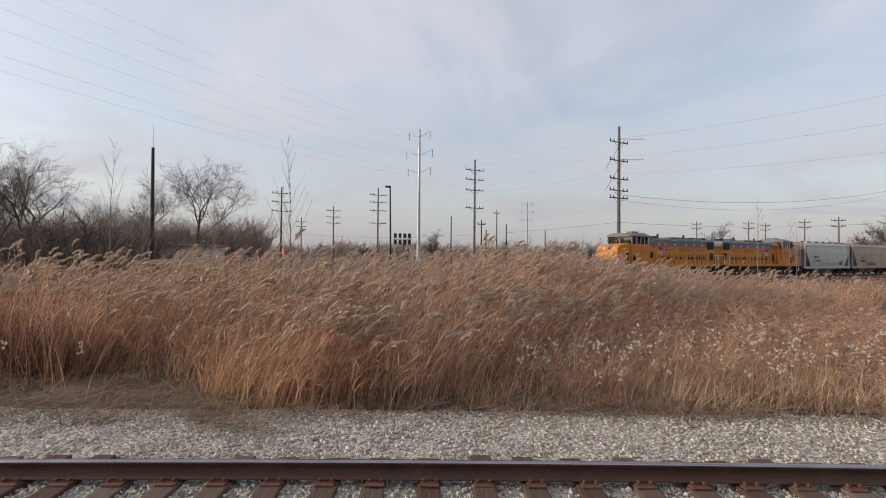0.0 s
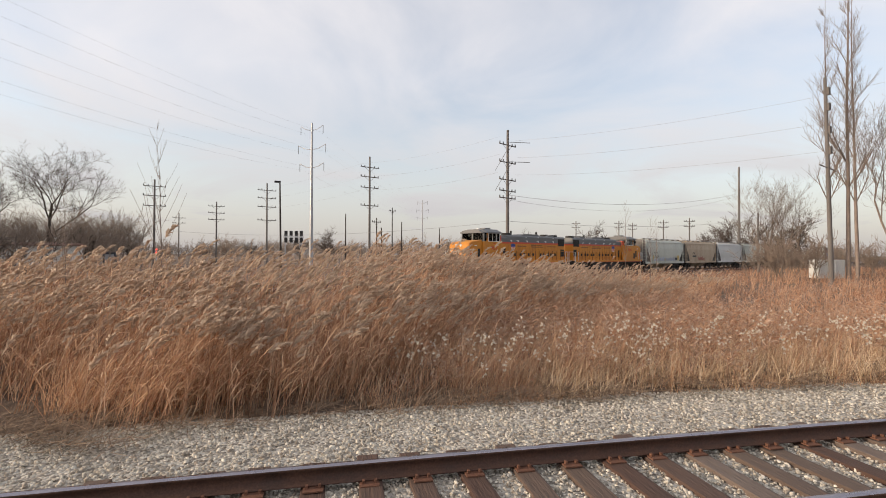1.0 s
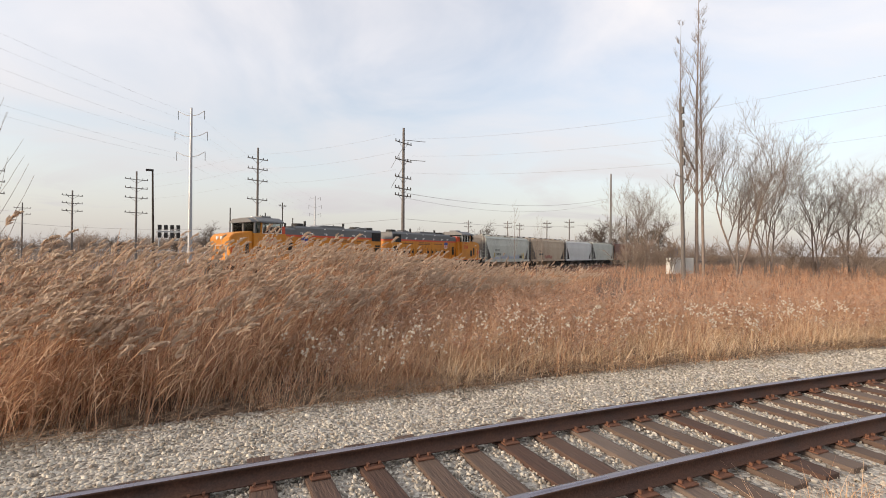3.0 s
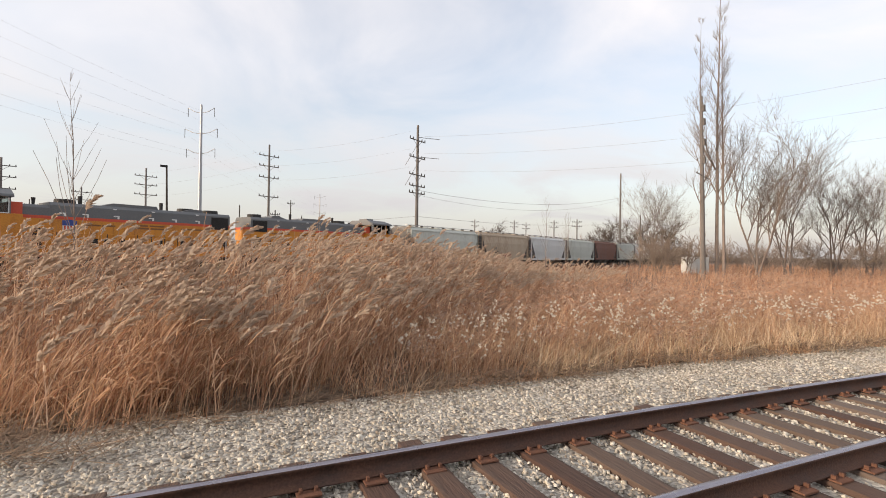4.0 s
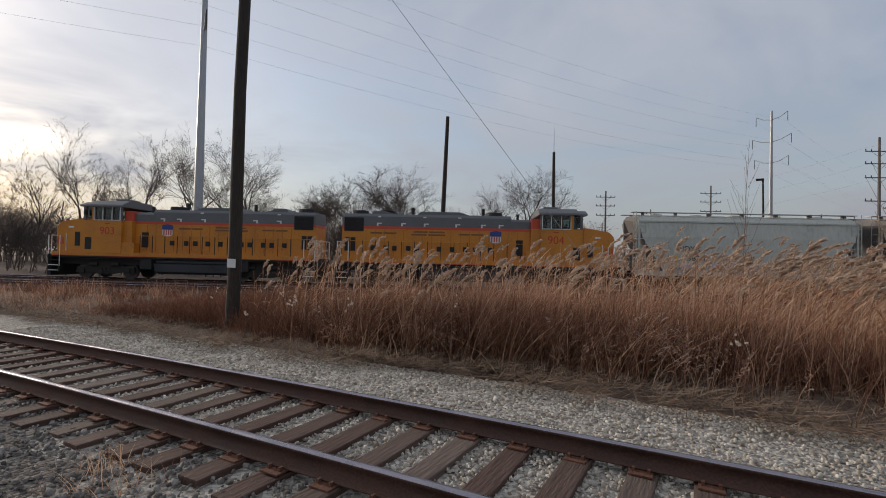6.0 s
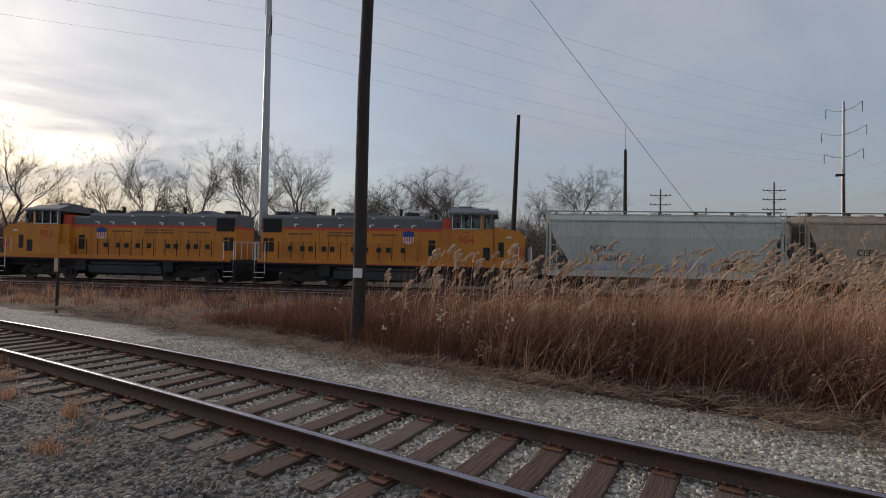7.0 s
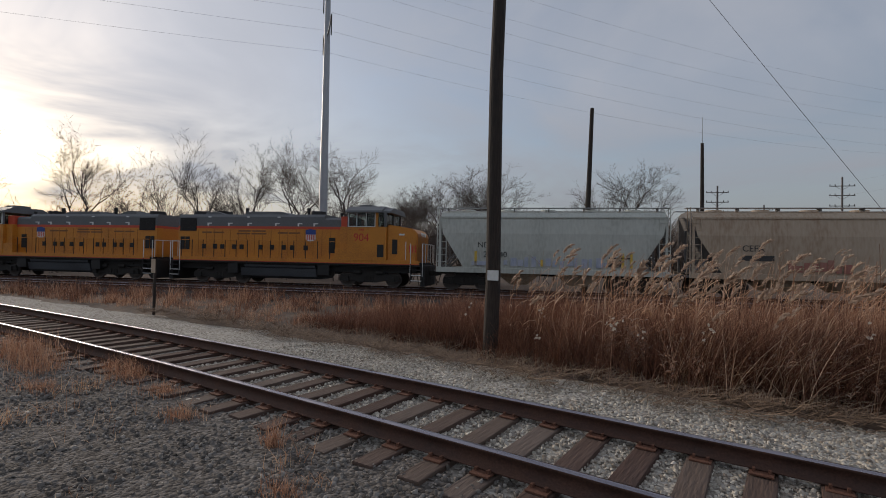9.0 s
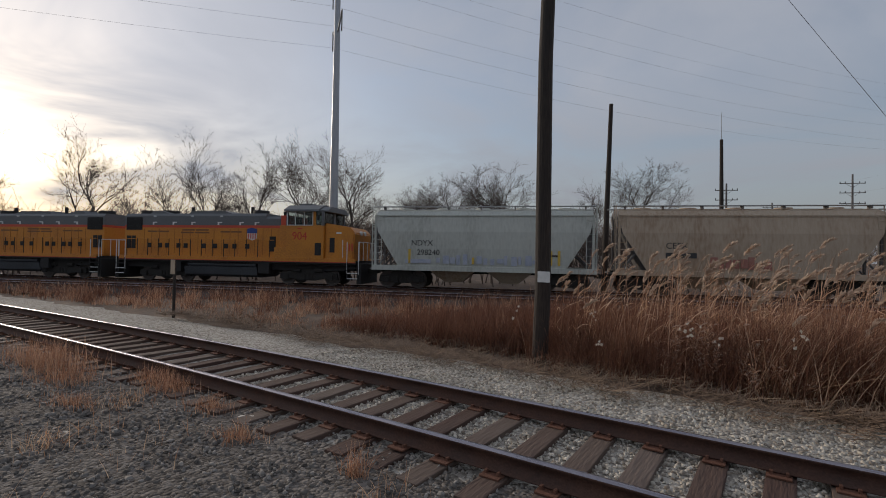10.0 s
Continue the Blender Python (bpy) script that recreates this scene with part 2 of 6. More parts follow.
M_CAR_GREY = material("hopper_pale_grey_paint", [(0.34, 0.345, 0.3), (0.49, 0.505, 0.455), (0.57, 0.585, 0.53)], 0.6, 0, 0.7, 9, 0.05, stretch=(1, 1, 0.3))
M_CAR_TAN = material("hopper_rust_stained_tan_paint", [(0.29, 0.185, 0.11), (0.45, 0.35, 0.255), (0.52, 0.43, 0.33)], 0.7, 0, 0.6, 9, 0.05, stretch=(1, 1, 0.25))
M_CAR_WHITE = material("hopper_white_paint", [(0.5, 0.5, 0.49), (0.66, 0.66, 0.64)], 0.6, 0, 0.7, 9, 0.05, stretch=(1, 1, 0.3))
M_CAR_BROWN = material("boxy_hopper_brown_paint", [(0.14, 0.06, 0.045), (0.22, 0.1, 0.07)], 0.7, 0, 0.7, 9, 0.05, stretch=(1, 1, 0.3))
M_CAR_BLUE = material("hopper_blue_paint", [(0.06, 0.1, 0.2), (0.1, 0.15, 0.28)], 0.6, 0, 0.7, 9, 0.05)
# dark grey that carries the shade of the hopper ends and bays in its colour
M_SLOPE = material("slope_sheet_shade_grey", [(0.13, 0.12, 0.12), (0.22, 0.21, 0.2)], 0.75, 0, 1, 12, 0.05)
M_SPRAY = material("faded_spray_paint", [(0.3, 0.34, 0.45), (0.5, 0.52, 0.58)], 0.7, 0, 3, 14, 0)
M_SPRAYRED = material("red_spray_paint", [(0.32, 0.1, 0.075), (0.4, 0.22, 0.17)], 0.7, 0, 3, 14, 0)
M_DECALY = material("yellow_reflector", [(0.6, 0.4, 0.06), (0.7, 0.48, 0.08)], 0.6, 0, 3, 14, 0)
M_INK = material("black_lettering", [(0.03, 0.03, 0.03), (0.06, 0.06, 0.06)], 0.7, 0, 3, 14, 0)
M_REDINK = material("red_lettering", [(0.45, 0.03, 0.02), (0.55, 0.05, 0.03)], 0.6, 0, 3, 14, 0)


def glass_material():
    """Tinted clear panes: mostly see-through, with a smooth reflection."""
    m = bpy.data.materials.new("cab_window_glass")
    m.use_nodes = True
    nt = m.node_tree
    N, L = nt.nodes.new, nt.links.new
    clear, gloss, mix, fres = N("ShaderNodeBsdfTransparent"), N("ShaderNodeBsdfGlossy"), N("ShaderNodeMixShader"), N("ShaderNodeFresnel")
    clear.inputs[0].default_value = (0.55, 0.6, 0.6, 1)
    gloss.inputs["Roughness"].default_value = 0.04
    L(fres.outputs[0], mix.inputs[0])
    L(clear.outputs[0], mix.inputs[1])
    L(gloss.outputs[0], mix.inputs[2])
    L(mix.outputs[0], nt.nodes["Material Output"].inputs[0])
    return m


M_GLASS = glass_material()
m_red = bpy.data.materials.new("red_signal_lens")
m_red.use_nodes = True
m_red.node_tree.nodes["Principled BSDF"].inputs["Base Color"].default_value = (0.5, 0.02, 0.02, 1)
m_red.node_tree.nodes["Principled BSDF"].inputs["Emission Color"].default_value = (1, 0.05, 0.03, 1)
m_red.node_tree.nodes["Principled BSDF"].inputs["Emission Strength"].default_value = 3.0

# ---- building helpers ----
rng = np.random.default_rng(7)


def mesh_from(name, verts, faces, mats, index=None, smooth=False):
    me = bpy.data.meshes.new(name)
    verts = np.asarray(verts, dtype=np.float32)
    faces = np.asarray(faces, dtype=np.int32)
    k = faces.shape[1]
    me.vertices.add(len(verts))
    me.vertices.foreach_set("co", verts.ravel())
    me.loops.add(faces.size)
    me.loops.foreach_set("vertex_index", faces.ravel())
    me.polygons.add(len(faces))
    me.polygons.foreach_set("loop_start", np.arange(0, faces.size, k, dtype=np.int32))
    me.polygons.foreach_set("loop_total", np.full(len(faces), k, dtype=np.int32))
    for m in mats:
        me.materials.append(m)
    if index is not None:
        me.polygons.foreach_set("material_index", np.asarray(index, dtype=np.int32))
    if smooth:
        me.polygons.foreach_set("use_smooth", np.ones(len(faces), dtype=bool))
    me.update()
    me.validate()
    return me


class Soup:
    """Quads gathered for one mesh."""

    def __init__(self):
        self.v, self.f, self.i, self.n = [], [], [], 0

    def add(self, v, f, i=0):
        self.v.append(np.asarray(v).reshape(-1, 3))
        self.f.append(np.asarray(f).reshape(-1, 4) + self.n)
        self.i.append(np.full(len(self.f[-1]), i))
        self.n += len(self.v[-1])

    def ribbons(self, p, side, i=0):
        """p: (N, K, 3) centre lines; side: (N, K, 3) half widths."""
        n, k, _ = p.shape
        v = np.stack([p - side, p + side], 2).reshape(n, 2 * k, 3)
        base = (np.arange(n) * 2 * k)[:, None]
        a = np.arange(k - 1) * 2
        f = np.stack([a, a + 1, a + 3, a + 2], -1)[None] + base[..., None]
        self.add(v, f, i)

    def tubes(self, a, b, ra, rb, i=0, sides=4):
        """Tapered tubes from points a to b: (N, 3), radii (N,)."""
        a, b = np.asarray(a, float), np.asarray(b, float)
        ra, rb = np.broadcast_to(ra, len(a)), np.broadcast_to(rb, len(a))
        d = b - a
        d /= np.linalg.norm(d, axis=1, keepdims=True) + 1e-9
        ref = np.where(np.abs(d[:, 2:3]) > 0.9, [[1.0, 0, 0]], [[0, 0, 1.0]])
        u = np.cross(d, ref)
        u /= np.linalg.norm(u, axis=1, keepdims=True) + 1e-9
        w = np.cross(d, u)
        ang = np.arange(sides) / sides * 2 * np.pi
        ring = u[:, None] * np.cos(ang)[None, :, None] + w[:, None] * np.sin(ang)[None, :, None]
        v = np.concatenate([a[:, None] + ring * ra[:, None, None], b[:, None] + ring * rb[:, None, None]], 1)
        j = np.arange(sides)
        f = np.stack([j, (j + 1) % sides, (j + 1) % sides + sides, j + sides], -1)
        self.add(v, f[None] + (np.arange(len(a)) * 2 * sides)[:, None, None], i)

    def mesh(self, name, mats, smooth=False):
        return mesh_from(name, np.concatenate(self.v), np.concatenate(self.f), mats, np.concatenate(self.i), smooth)


def part(name, bm, mat, parent, label=""):
    me = bpy.data.meshes.new(name)
    bm.to_mesh(me)
    bm.free()
    for m in mat if isinstance(mat, (list, tuple)) else [mat]:
        me.materials.append(m)
    ob = new(name, me)
    ob.parent = parent
    if label:
        ob["label"] = label
    return ob


def add_box(bm, x0, x1, y0, y1, z0, z1, bevel=0.0, mat=0):
    vs = [bm.verts.new((x, y, z)) for x in (x0, x1) for y in (y0, y1) for z in (z0, z1)]
    fs = [bm.faces.new([vs[i] for i in q]) for q in ((0, 1, 3, 2), (4, 6, 7, 5), (0, 4, 5, 1), (2, 3, 7, 6), (0, 2, 6, 4), (1, 5, 7, 3))]
    for f in fs:
        f.material_index = mat
    if bevel:
        es = list({e for f in fs for e in f.edges})
        bmesh.ops.bevel(bm, geom=es, offset=bevel, segments=2, affect="EDGES", profile=0.7)


def box(x0, x1, y0, y1, z0, z1, bevel=0.0):
    bm = bmesh.new()
    add_box(bm, x0, x1, y0, y1, z0, z1, bevel)
    return bm


def add_prism(bm, profile, y0, y1, mat=0):
    """A profile in (x, z) drawn out from y0 to y1."""
    a = [bm.verts.new((x, y0, z)) for x, z in profile]
    b = [bm.verts.new((x, y1, z)) for x, z in profile]
    n = len(profile)
    fs = [bm.faces.new(a), bm.faces.new(list(reversed(b)))]
    for i in range(n):
        fs.append(bm.faces.new([a[i], b[i], b[(i + 1) % n], a[(i + 1) % n]]))
    for f in fs:
        f.material_index = mat
    bmesh.ops.recalc_face_normals(bm, faces=fs)


def add_loft(bm, profile, x0, x1, mat=0):
    """A profile in (y, z) drawn out from x0 to x1."""
    a = [bm.verts.new((x0, y, z)) for y, z in profile]
    b = [bm.verts.new((x1, y, z)) for y, z in profile]
    n = len(profile)
    fs = [bm.faces.new(a), bm.faces.new(list(reversed(b)))]
    for i in range(n):
        fs.append(bm.faces.new([a[i], b[i], b[(i + 1) % n], a[(i + 1) % n]]))
    for f in fs:
        f.material_index = mat
    bmesh.ops.recalc_face_normals(bm, faces=fs)


def add_rod(bm, a, b, r0, r1=None, sides=8, mat=0):
    a, b = Vector(a), Vector(b)
    r1 = r0 if r1 is None else r1
    d = b - a
    m = Matrix.Translation((a + b) / 2) @ d.to_track_quat("Z", "Y").to_matrix().to_4x4()
    made = bmesh.ops.create_cone(bm, cap_ends=True, segments=sides, radius1=r0, radius2=r1, depth=d.length, matrix=m)
    for v in made["verts"]:
        for f in v.link_faces:
            f.material_index = mat


def rod(a, b, r0, r1=None, sides=8):
    bm = bmesh.new()
    add_rod(bm, a, b, r0, r1, sides)
    return bm


def lettering(name, text, size, m, mat, parent, label=""):
    cu = bpy.data.curves.new(name, "FONT")
    cu.body, cu.size, cu.extrude = text, size, 0.003
    cu.align_x = "CENTER"
    ob = new(name + "_curve", cu)
    me = bpy.data.meshes.new_from_object(ob.evaluated_get(bpy.context.evaluated_depsgraph_get()))
    bpy.data.objects.remove(ob)
    me.materials.clear()
    me.materials.append(mat)
    o = new(name, me)
    o.matrix_basis = m
    o.parent = parent
    if label:
        o["label"] = label
    return o


# ---- the plan ----
CURVE_X = np.array([-140, -100, -60, -50, -40, -30, -20, -10, 0, 10, 20, 30, 60, 90], float)
CURVE_Y = np.array([10.6, 9.75, 8.93, 8.74, 8.54, 8.27, 7.68, 6.60, 5.03, 2.88, 0.10, -2.82, -11.7, -20.6], float)


def rail_y(x):
    """Where the siding's farther rail runs."""
    x = np.asarray(x, float)
    m = np.gradient(CURVE_Y, CURVE_X)
    i = np.clip(np.searchsorted(CURVE_X, x) - 1, 0, len(CURVE_X) - 2)
    h = CURVE_X[i + 1] - CURVE_X[i]
    s = (x - CURVE_X[i]) / h
    return (2 * s**3 - 3 * s**2 + 1) * CURVE_Y[i] + (s**3 - 2 * s**2 + s) * h * m[i] + (3 * s**2 - 2 * s**3) * CURVE_Y[i + 1] + (s**3 - s**2) * h * m[i + 1]


def siding(x, off):
    """Points beside the farther rail of the siding, off metres towards the field."""
    x = np.asarray(x, float)
    t = (rail_y(x + 0.05) - rail_y(x - 0.05)) / 0.1
    k = 1 / np.sqrt(1 + t * t)
    return x - off * t * k, rail_y(x) + off * k


LINE_SLOPE, LINE_Y0 = 0.315, 34.9
LINE = Vector((1, LINE_SLOPE, 0)).normalized()
ACROSS = Vector((-LINE.y, LINE.x, 0))
LINE_DEG = math.degrees(math.atan2(LINE_SLOPE, 1))


def main_line(x, off=0.0):
    return x + off * ACROSS.x, LINE_Y0 + LINE_SLOPE * x + off * ACROSS.y


GRASS_X = np.array([-60, -38, -29, -22, -18, -14, -11, -9, -6, -4, -2.5, -1.3, 0.3, 3.2, 5, 8.6, 11.2, 15.6, 30, 60], float)
GRASS_Y = np.array([12.0, 11.2, 10.9, 10.5, 10.0, 9.5, 9.5, 9.2, 8.5, 8.4, 8.0, 7.5, 7.3, 7.0, 6.6, 5.7, 4.9, 3.7, -0.5, -9.0], float)
REED_X = np.array([-60, -20, -18, -15, -12.4, -8.2, -5.5, -3.9, -3, -2.2, -1.3, 0.8, 2.3, 4, 8, 14, 22, 40], float)
REED_Y = np.array([40, 14, 11.4, 10.9, 11.2, 11.6, 11.3, 10.9, 10.0, 8.7, 7.8, 7.6, 8.3, 9.8, 12, 15, 18, 26], float)


def ground_height(x, y):
    """Soil level: banks of ballast under the tracks, a shallow hollow between."""
    x, y = np.asarray(x, float), np.asarray(y, float)
    off = y - rail_y(np.clip(x, -139, 89))
    main = (y - (LINE_Y0 + LINE_SLOPE * x)) * ACROSS.y + 2.2
    hollow = -0.32 - 0.06 * np.sin(x * 0.31 + y * 0.17)
    bank = np.clip((np.abs(off + 0.75) - 1.9) / 2.2, 0, 1)
    bank = np.where(off < -0.75, bank * 0.35, bank)
    mb = np.clip((np.abs(main) - 4.8) / 3.0, 0, 1)
    return np.maximum(-0.2 + (hollow + 0.2) * bank, hollow) * 0.5 + 0.5 * np.where(mb < 1, -0.24 + (hollow + 0.24) * mb, -0.2 + (hollow + 0.2) * bank)


def soil_level(x, y):
    """The sheet of soil, sunk a little under the laid gravel."""
    off = y - rail_y(np.clip(x, -139, 89))
    main = (y - (LINE_Y0 + LINE_SLOPE * x)) * ACROSS.y
    z = ground_height(x, y) - 0.05 + 0.03 * np.sin(3.1 * x + 1.7 * y)
    z = np.where((off < 3.3) & (off > -23) & (np.abs(x) < 125), np.minimum(z, -0.52), z)
    return np.where((main > -8.0) & (main < 4.4) & (x > -158) & (x < 256), np.minimum(z, -0.5), z)


def grid_sheet(name, xs, ys, zf, mat):
    X, Y = np.meshgrid(xs, ys)
    v = np.stack([X, Y, zf(X, Y)], -1).reshape(-1, 3)
    nx, ny = len(xs), len(ys)
    i = (np.arange(ny - 1)[:, None] * nx + np.arange(nx - 1)[None]).ravel()
    f = np.stack([i, i + 1, i + nx + 1, i + nx], -1)
    return mesh_from(name, v, f, [mat], smooth=True)


# ---- ground ----
xs = np.concatenate([[-3000, -1500, -700, -350, -200, -140], np.arange(-110, 111, 1.0), [140, 200, 350, 700, 1500, 3000]])
ys = np.concatenate([[-2000, -900, -400, -150, -60, -30], np.arange(-16, 70, 1.0), [85, 110, 150, 220, 350, 700, 1500, 4000]])
ground = new("ground", grid_sheet("ground", xs, ys, soil_level, M_SOIL))
tagged(ground, "brown dry soil and matted straw of the open field", "ground", kind="structure")


def strip(name, mat, x0, x1, step, offs, height, label, category, west=None):
    """A band of ground along the siding, laid above the soil; west: the last edge and its height where the band widens to the west."""
    x = np.arange(x0, x1, step)
    P = []
    for o, z in zip(offs, height):
        wob = 0.18 * np.sin(x * 1.3 + o) + 0.12 * np.sin(x * 3.7 + 2 * o) if o in (offs[0], offs[-1]) else 0
        if west and o == offs[-1]:
            o, z = np.interp(x, [-17, -5], [west[0], o]), np.interp(x, [-17, -5], [west[1], z])
        a, b = siding(x, o + wob)
        P.append(np.stack([a, b, z + 0.012 * np.sin(7 * x + 5 * o)], -1))
    P = np.stack(P, 1)
    n, k = len(x), len(offs)
    i = (np.arange(n - 1)[:, None] * k + np.arange(k - 1)[None]).ravel()
    f = np.stack([i, i + k, i + k + 1, i + 1], -1)
    return tagged(new(name, mesh_from(name, P.reshape(-1, 3), f, [mat], smooth=True)), label, category, kind="structure")


strip("ballast_bed", M_BED, -130, 80, 0.5, [-3.4, -2.8, -1.6, -0.75, 0, 0.6, 1.4, 2.2, 2.9], [-0.30, -0.25, -0.245, -0.25, -0.245, -0.235, -0.23, -0.29, -0.42],
      "pale crushed-stone ballast bed under the siding track", "ballast")
strip("gravel_yard", M_YARD, -130, 80, 0.5, [-23, -14, -9, -6, -4.5, -3.0], [-0.34, -0.29, -0.28, -0.265, -0.25, -0.26], "dark grey trodden gravel beside the siding track", "gravel", (-1.8, -0.218))


def main_bed():
    x = np.arange(-160, 260, 2.0)
    offs, hs = [-8.4, -7.2, -5, -2.2, 0, 2.2, 4.5], [-0.42, -0.3, -0.27, -0.27, -0.27, -0.27, -0.4]
    P = []
    for o, z in zip(offs, hs):
        a, b = main_line(x, o)
        P.append(np.stack([a, b, z + 0.02 * np.sin(x * 1.7 + o)], -1))
    P = np.stack(P, 1)
    n, k = len(x), len(offs)
    i = (np.arange(n - 1)[:, None] * k + np.arange(k - 1)[None]).ravel()
    me = mesh_from("main_ballast_bed", P.reshape(-1, 3), np.stack([i, i + k, i + k + 1, i + 1], -1), [M_MAINBED], smooth=True)
    tagged(new("main_ballast_bed", me), "dark grey ballast bed under the two main tracks", "ballast", kind="structure")


main_bed()

# ---- tracks ----
RAIL = [(-0.07, -0.172), (0.07, -0.172), (0.07, -0.16), (0.012, -0.14), (0.010, -0.045), (0.036, -0.036), (0.036, -0.012), (0.026, 0.0), (-0.026, 0.0), (-0.036, -0.012), (-0.036, -0.036), (-0.010, -0.045), (-0.012, -0.14), (-0.07, -0.16)]


def rail_mesh(name, points, normals):
    n, k = len(points), len(RAIL)
    prof = np.array(RAIL)
    v = points[:, None, :] + normals[:, None, :] * prof[None, :, :1]
    v[..., 2] += prof[None, :, 1]
    j = np.arange(k)
    q = np.stack([j, (j + 1) % k, (j + 1) % k + k, j + k], -1)
    f = q[None] + (np.arange(n - 1) * k)[:, None, None]
    idx = np.tile(np.isin(j, [6, 7, 8]).astype(int), n - 1)
    return mesh_from(name, v.reshape(-1, 3), f.reshape(-1, 4), [M_RAIL, M_HEAD], idx)


def path_normals(p):
    t = np.gradient(p[:, :2], axis=0)
    t /= np.linalg.norm(t, axis=1, keepdims=True)
    return np.stack([-t[:, 1], t[:, 0], np.zeros(len(t))], -1)


def tie_mesh():
    bm = bmesh.new()
    add_box(bm, -0.115, 0.115, -1.3, 1.3, -0.36, -0.19, 0.012)
    me = bpy.data.meshes.new("tie")
    bm.to_mesh(me)
    bm.free()
    me.materials.append(M_TIE)
    return me


def plate_mesh():
    bm = bmesh.new()
    add_box(bm, -0.095, 0.095, -0.17, 0.17, -0.192, -0.176, 0.004)
    for sx in (-0.06, 0.06):
        for sy in (-0.095, 0.095):
            add_box(bm, sx - 0.012, sx + 0.012, sy - 0.02, sy + 0.02, -0.18, -0.145)
    me = bpy.data.meshes.new("tie_plate")
    bm.to_mesh(me)
    bm.free()
    me.materials.append(M_PLATE)
    return me


def siding_track():
    top = tagged(new("siding_track"), "rusty curved siding track with weathered wooden ties on ballast", "railway track", kind="structure")
    x = np.arange(-135, 85, 0.5)
    for off in (0.0, -1.5):
        a, b = siding(x, off)
        p = np.stack([a, b, np.zeros_like(a)], -1)
        r = new("rail", rail_mesh("rail", p, path_normals(p)))
        r.parent = top
    tie, plate = tie_mesh(), plate_mesh()
    s = np.random.RandomState(3)
    xt = -74.0
    while xt < 34:
        a, b = siding(xt, -0.75 + s.uniform(-0.06, 0.06))
        t = float(rail_y(xt + 0.1) - rail_y(xt - 0.1)) / 0.2
        o = new("tie", tie)
        o.matrix_basis = pose(float(a), float(b), s.uniform(-0.014, 0.0), s.uniform(-0.6, 0.6), s.uniform(-1, 1), math.degrees(math.atan(t)) + s.uniform(-1.6, 1.6))
        o.parent = top
        for off in (0.0, -1.5):
            c, d = siding(xt, off)
            q = new("tie_plate", plate)
            q.matrix_basis = pose(float(c), float(d), 0, 0, 0, math.degrees(math.atan(t)))
            q.parent = top
        xt += 0.51 / math.sqrt(1 + t * t) + s.uniform(-0.03, 0.03)


def main_track(off, name):
    top = tagged(new(name), "straight main-line track on dark ballast", "railway track", kind="structure")
    x = np.arange(-160, 260, 4.0)
    for g in (-0.75, 0.75):
        a, b = main_line(x, off + g)
        p = np.stack([a, b, np.full_like(a, -0.1)], -1)
        r = new("rail", rail_mesh("rail", p, path_normals(p)))
        r.parent = top
    sp = Soup()
    xt = np.arange(-120, 120, 0.52)
    a, b = main_line(xt, off)
    c = np.stack([a, b, np.full_like(a, -0.33)], -1)
    l, w = np.array(ACROSS), np.array(LINE)
    corners = np.array([[i, j, k] for i in (-1, 1) for j in (-1, 1) for k in (0, 1)], float)
    v = c[:, None] + corners[None, :, :1] * 0.115 * w + corners[None, :, 1:2] * 1.3 * l + corners[None, :, 2:] * np.array([0, 0, 0.09])
    q = np.array([(0, 1, 3, 2), (4, 6, 7, 5), (0, 4, 5, 1), (2, 3, 7, 6), (1, 5, 7, 3)])
    sp.add(v, q[None] + (np.arange(len(a)) * 8)[:, None, None])
    o = new("ties", sp.mesh("ties", [M_TIE]))
    o.parent = top
    tagged(o, kind="stuff")


main_track(0.0, "main_track_far")
main_track(-4.4, "main_track_near")

# ---- rolling stock ----
def wheelset(parent, x, r=0.48):
    bm = bmesh.new()
    add_rod(bm, (0, -0.9, 0), (0, 0.9, 0), 0.08, sides=8)
    for s in (-1, 1):
        add_rod(bm, (0, s * 0.70, 0), (0, s * 0.83, 0), r, sides=20)
        add_rod(bm, (0, s * 0.83, 0), (0, s * 0.87, 0), r * 0.8, r * 0.55, sides=20)
        for k in range(4):
            a = k * math.pi / 2
            add_rod(bm, (0.26 * math.cos(a), s * 0.855, 0.26 * math.sin(a)), (0.26 * math.cos(a), s * 0.875, 0.26 * math.sin(a)), 0.06, sides=8)
    w = part("wheelset", bm, M_WHEEL, parent)
    w.matrix_basis = pose(x, 0, r)
    WHEELS.append((w, x, r))
    return w


WHEELS = []


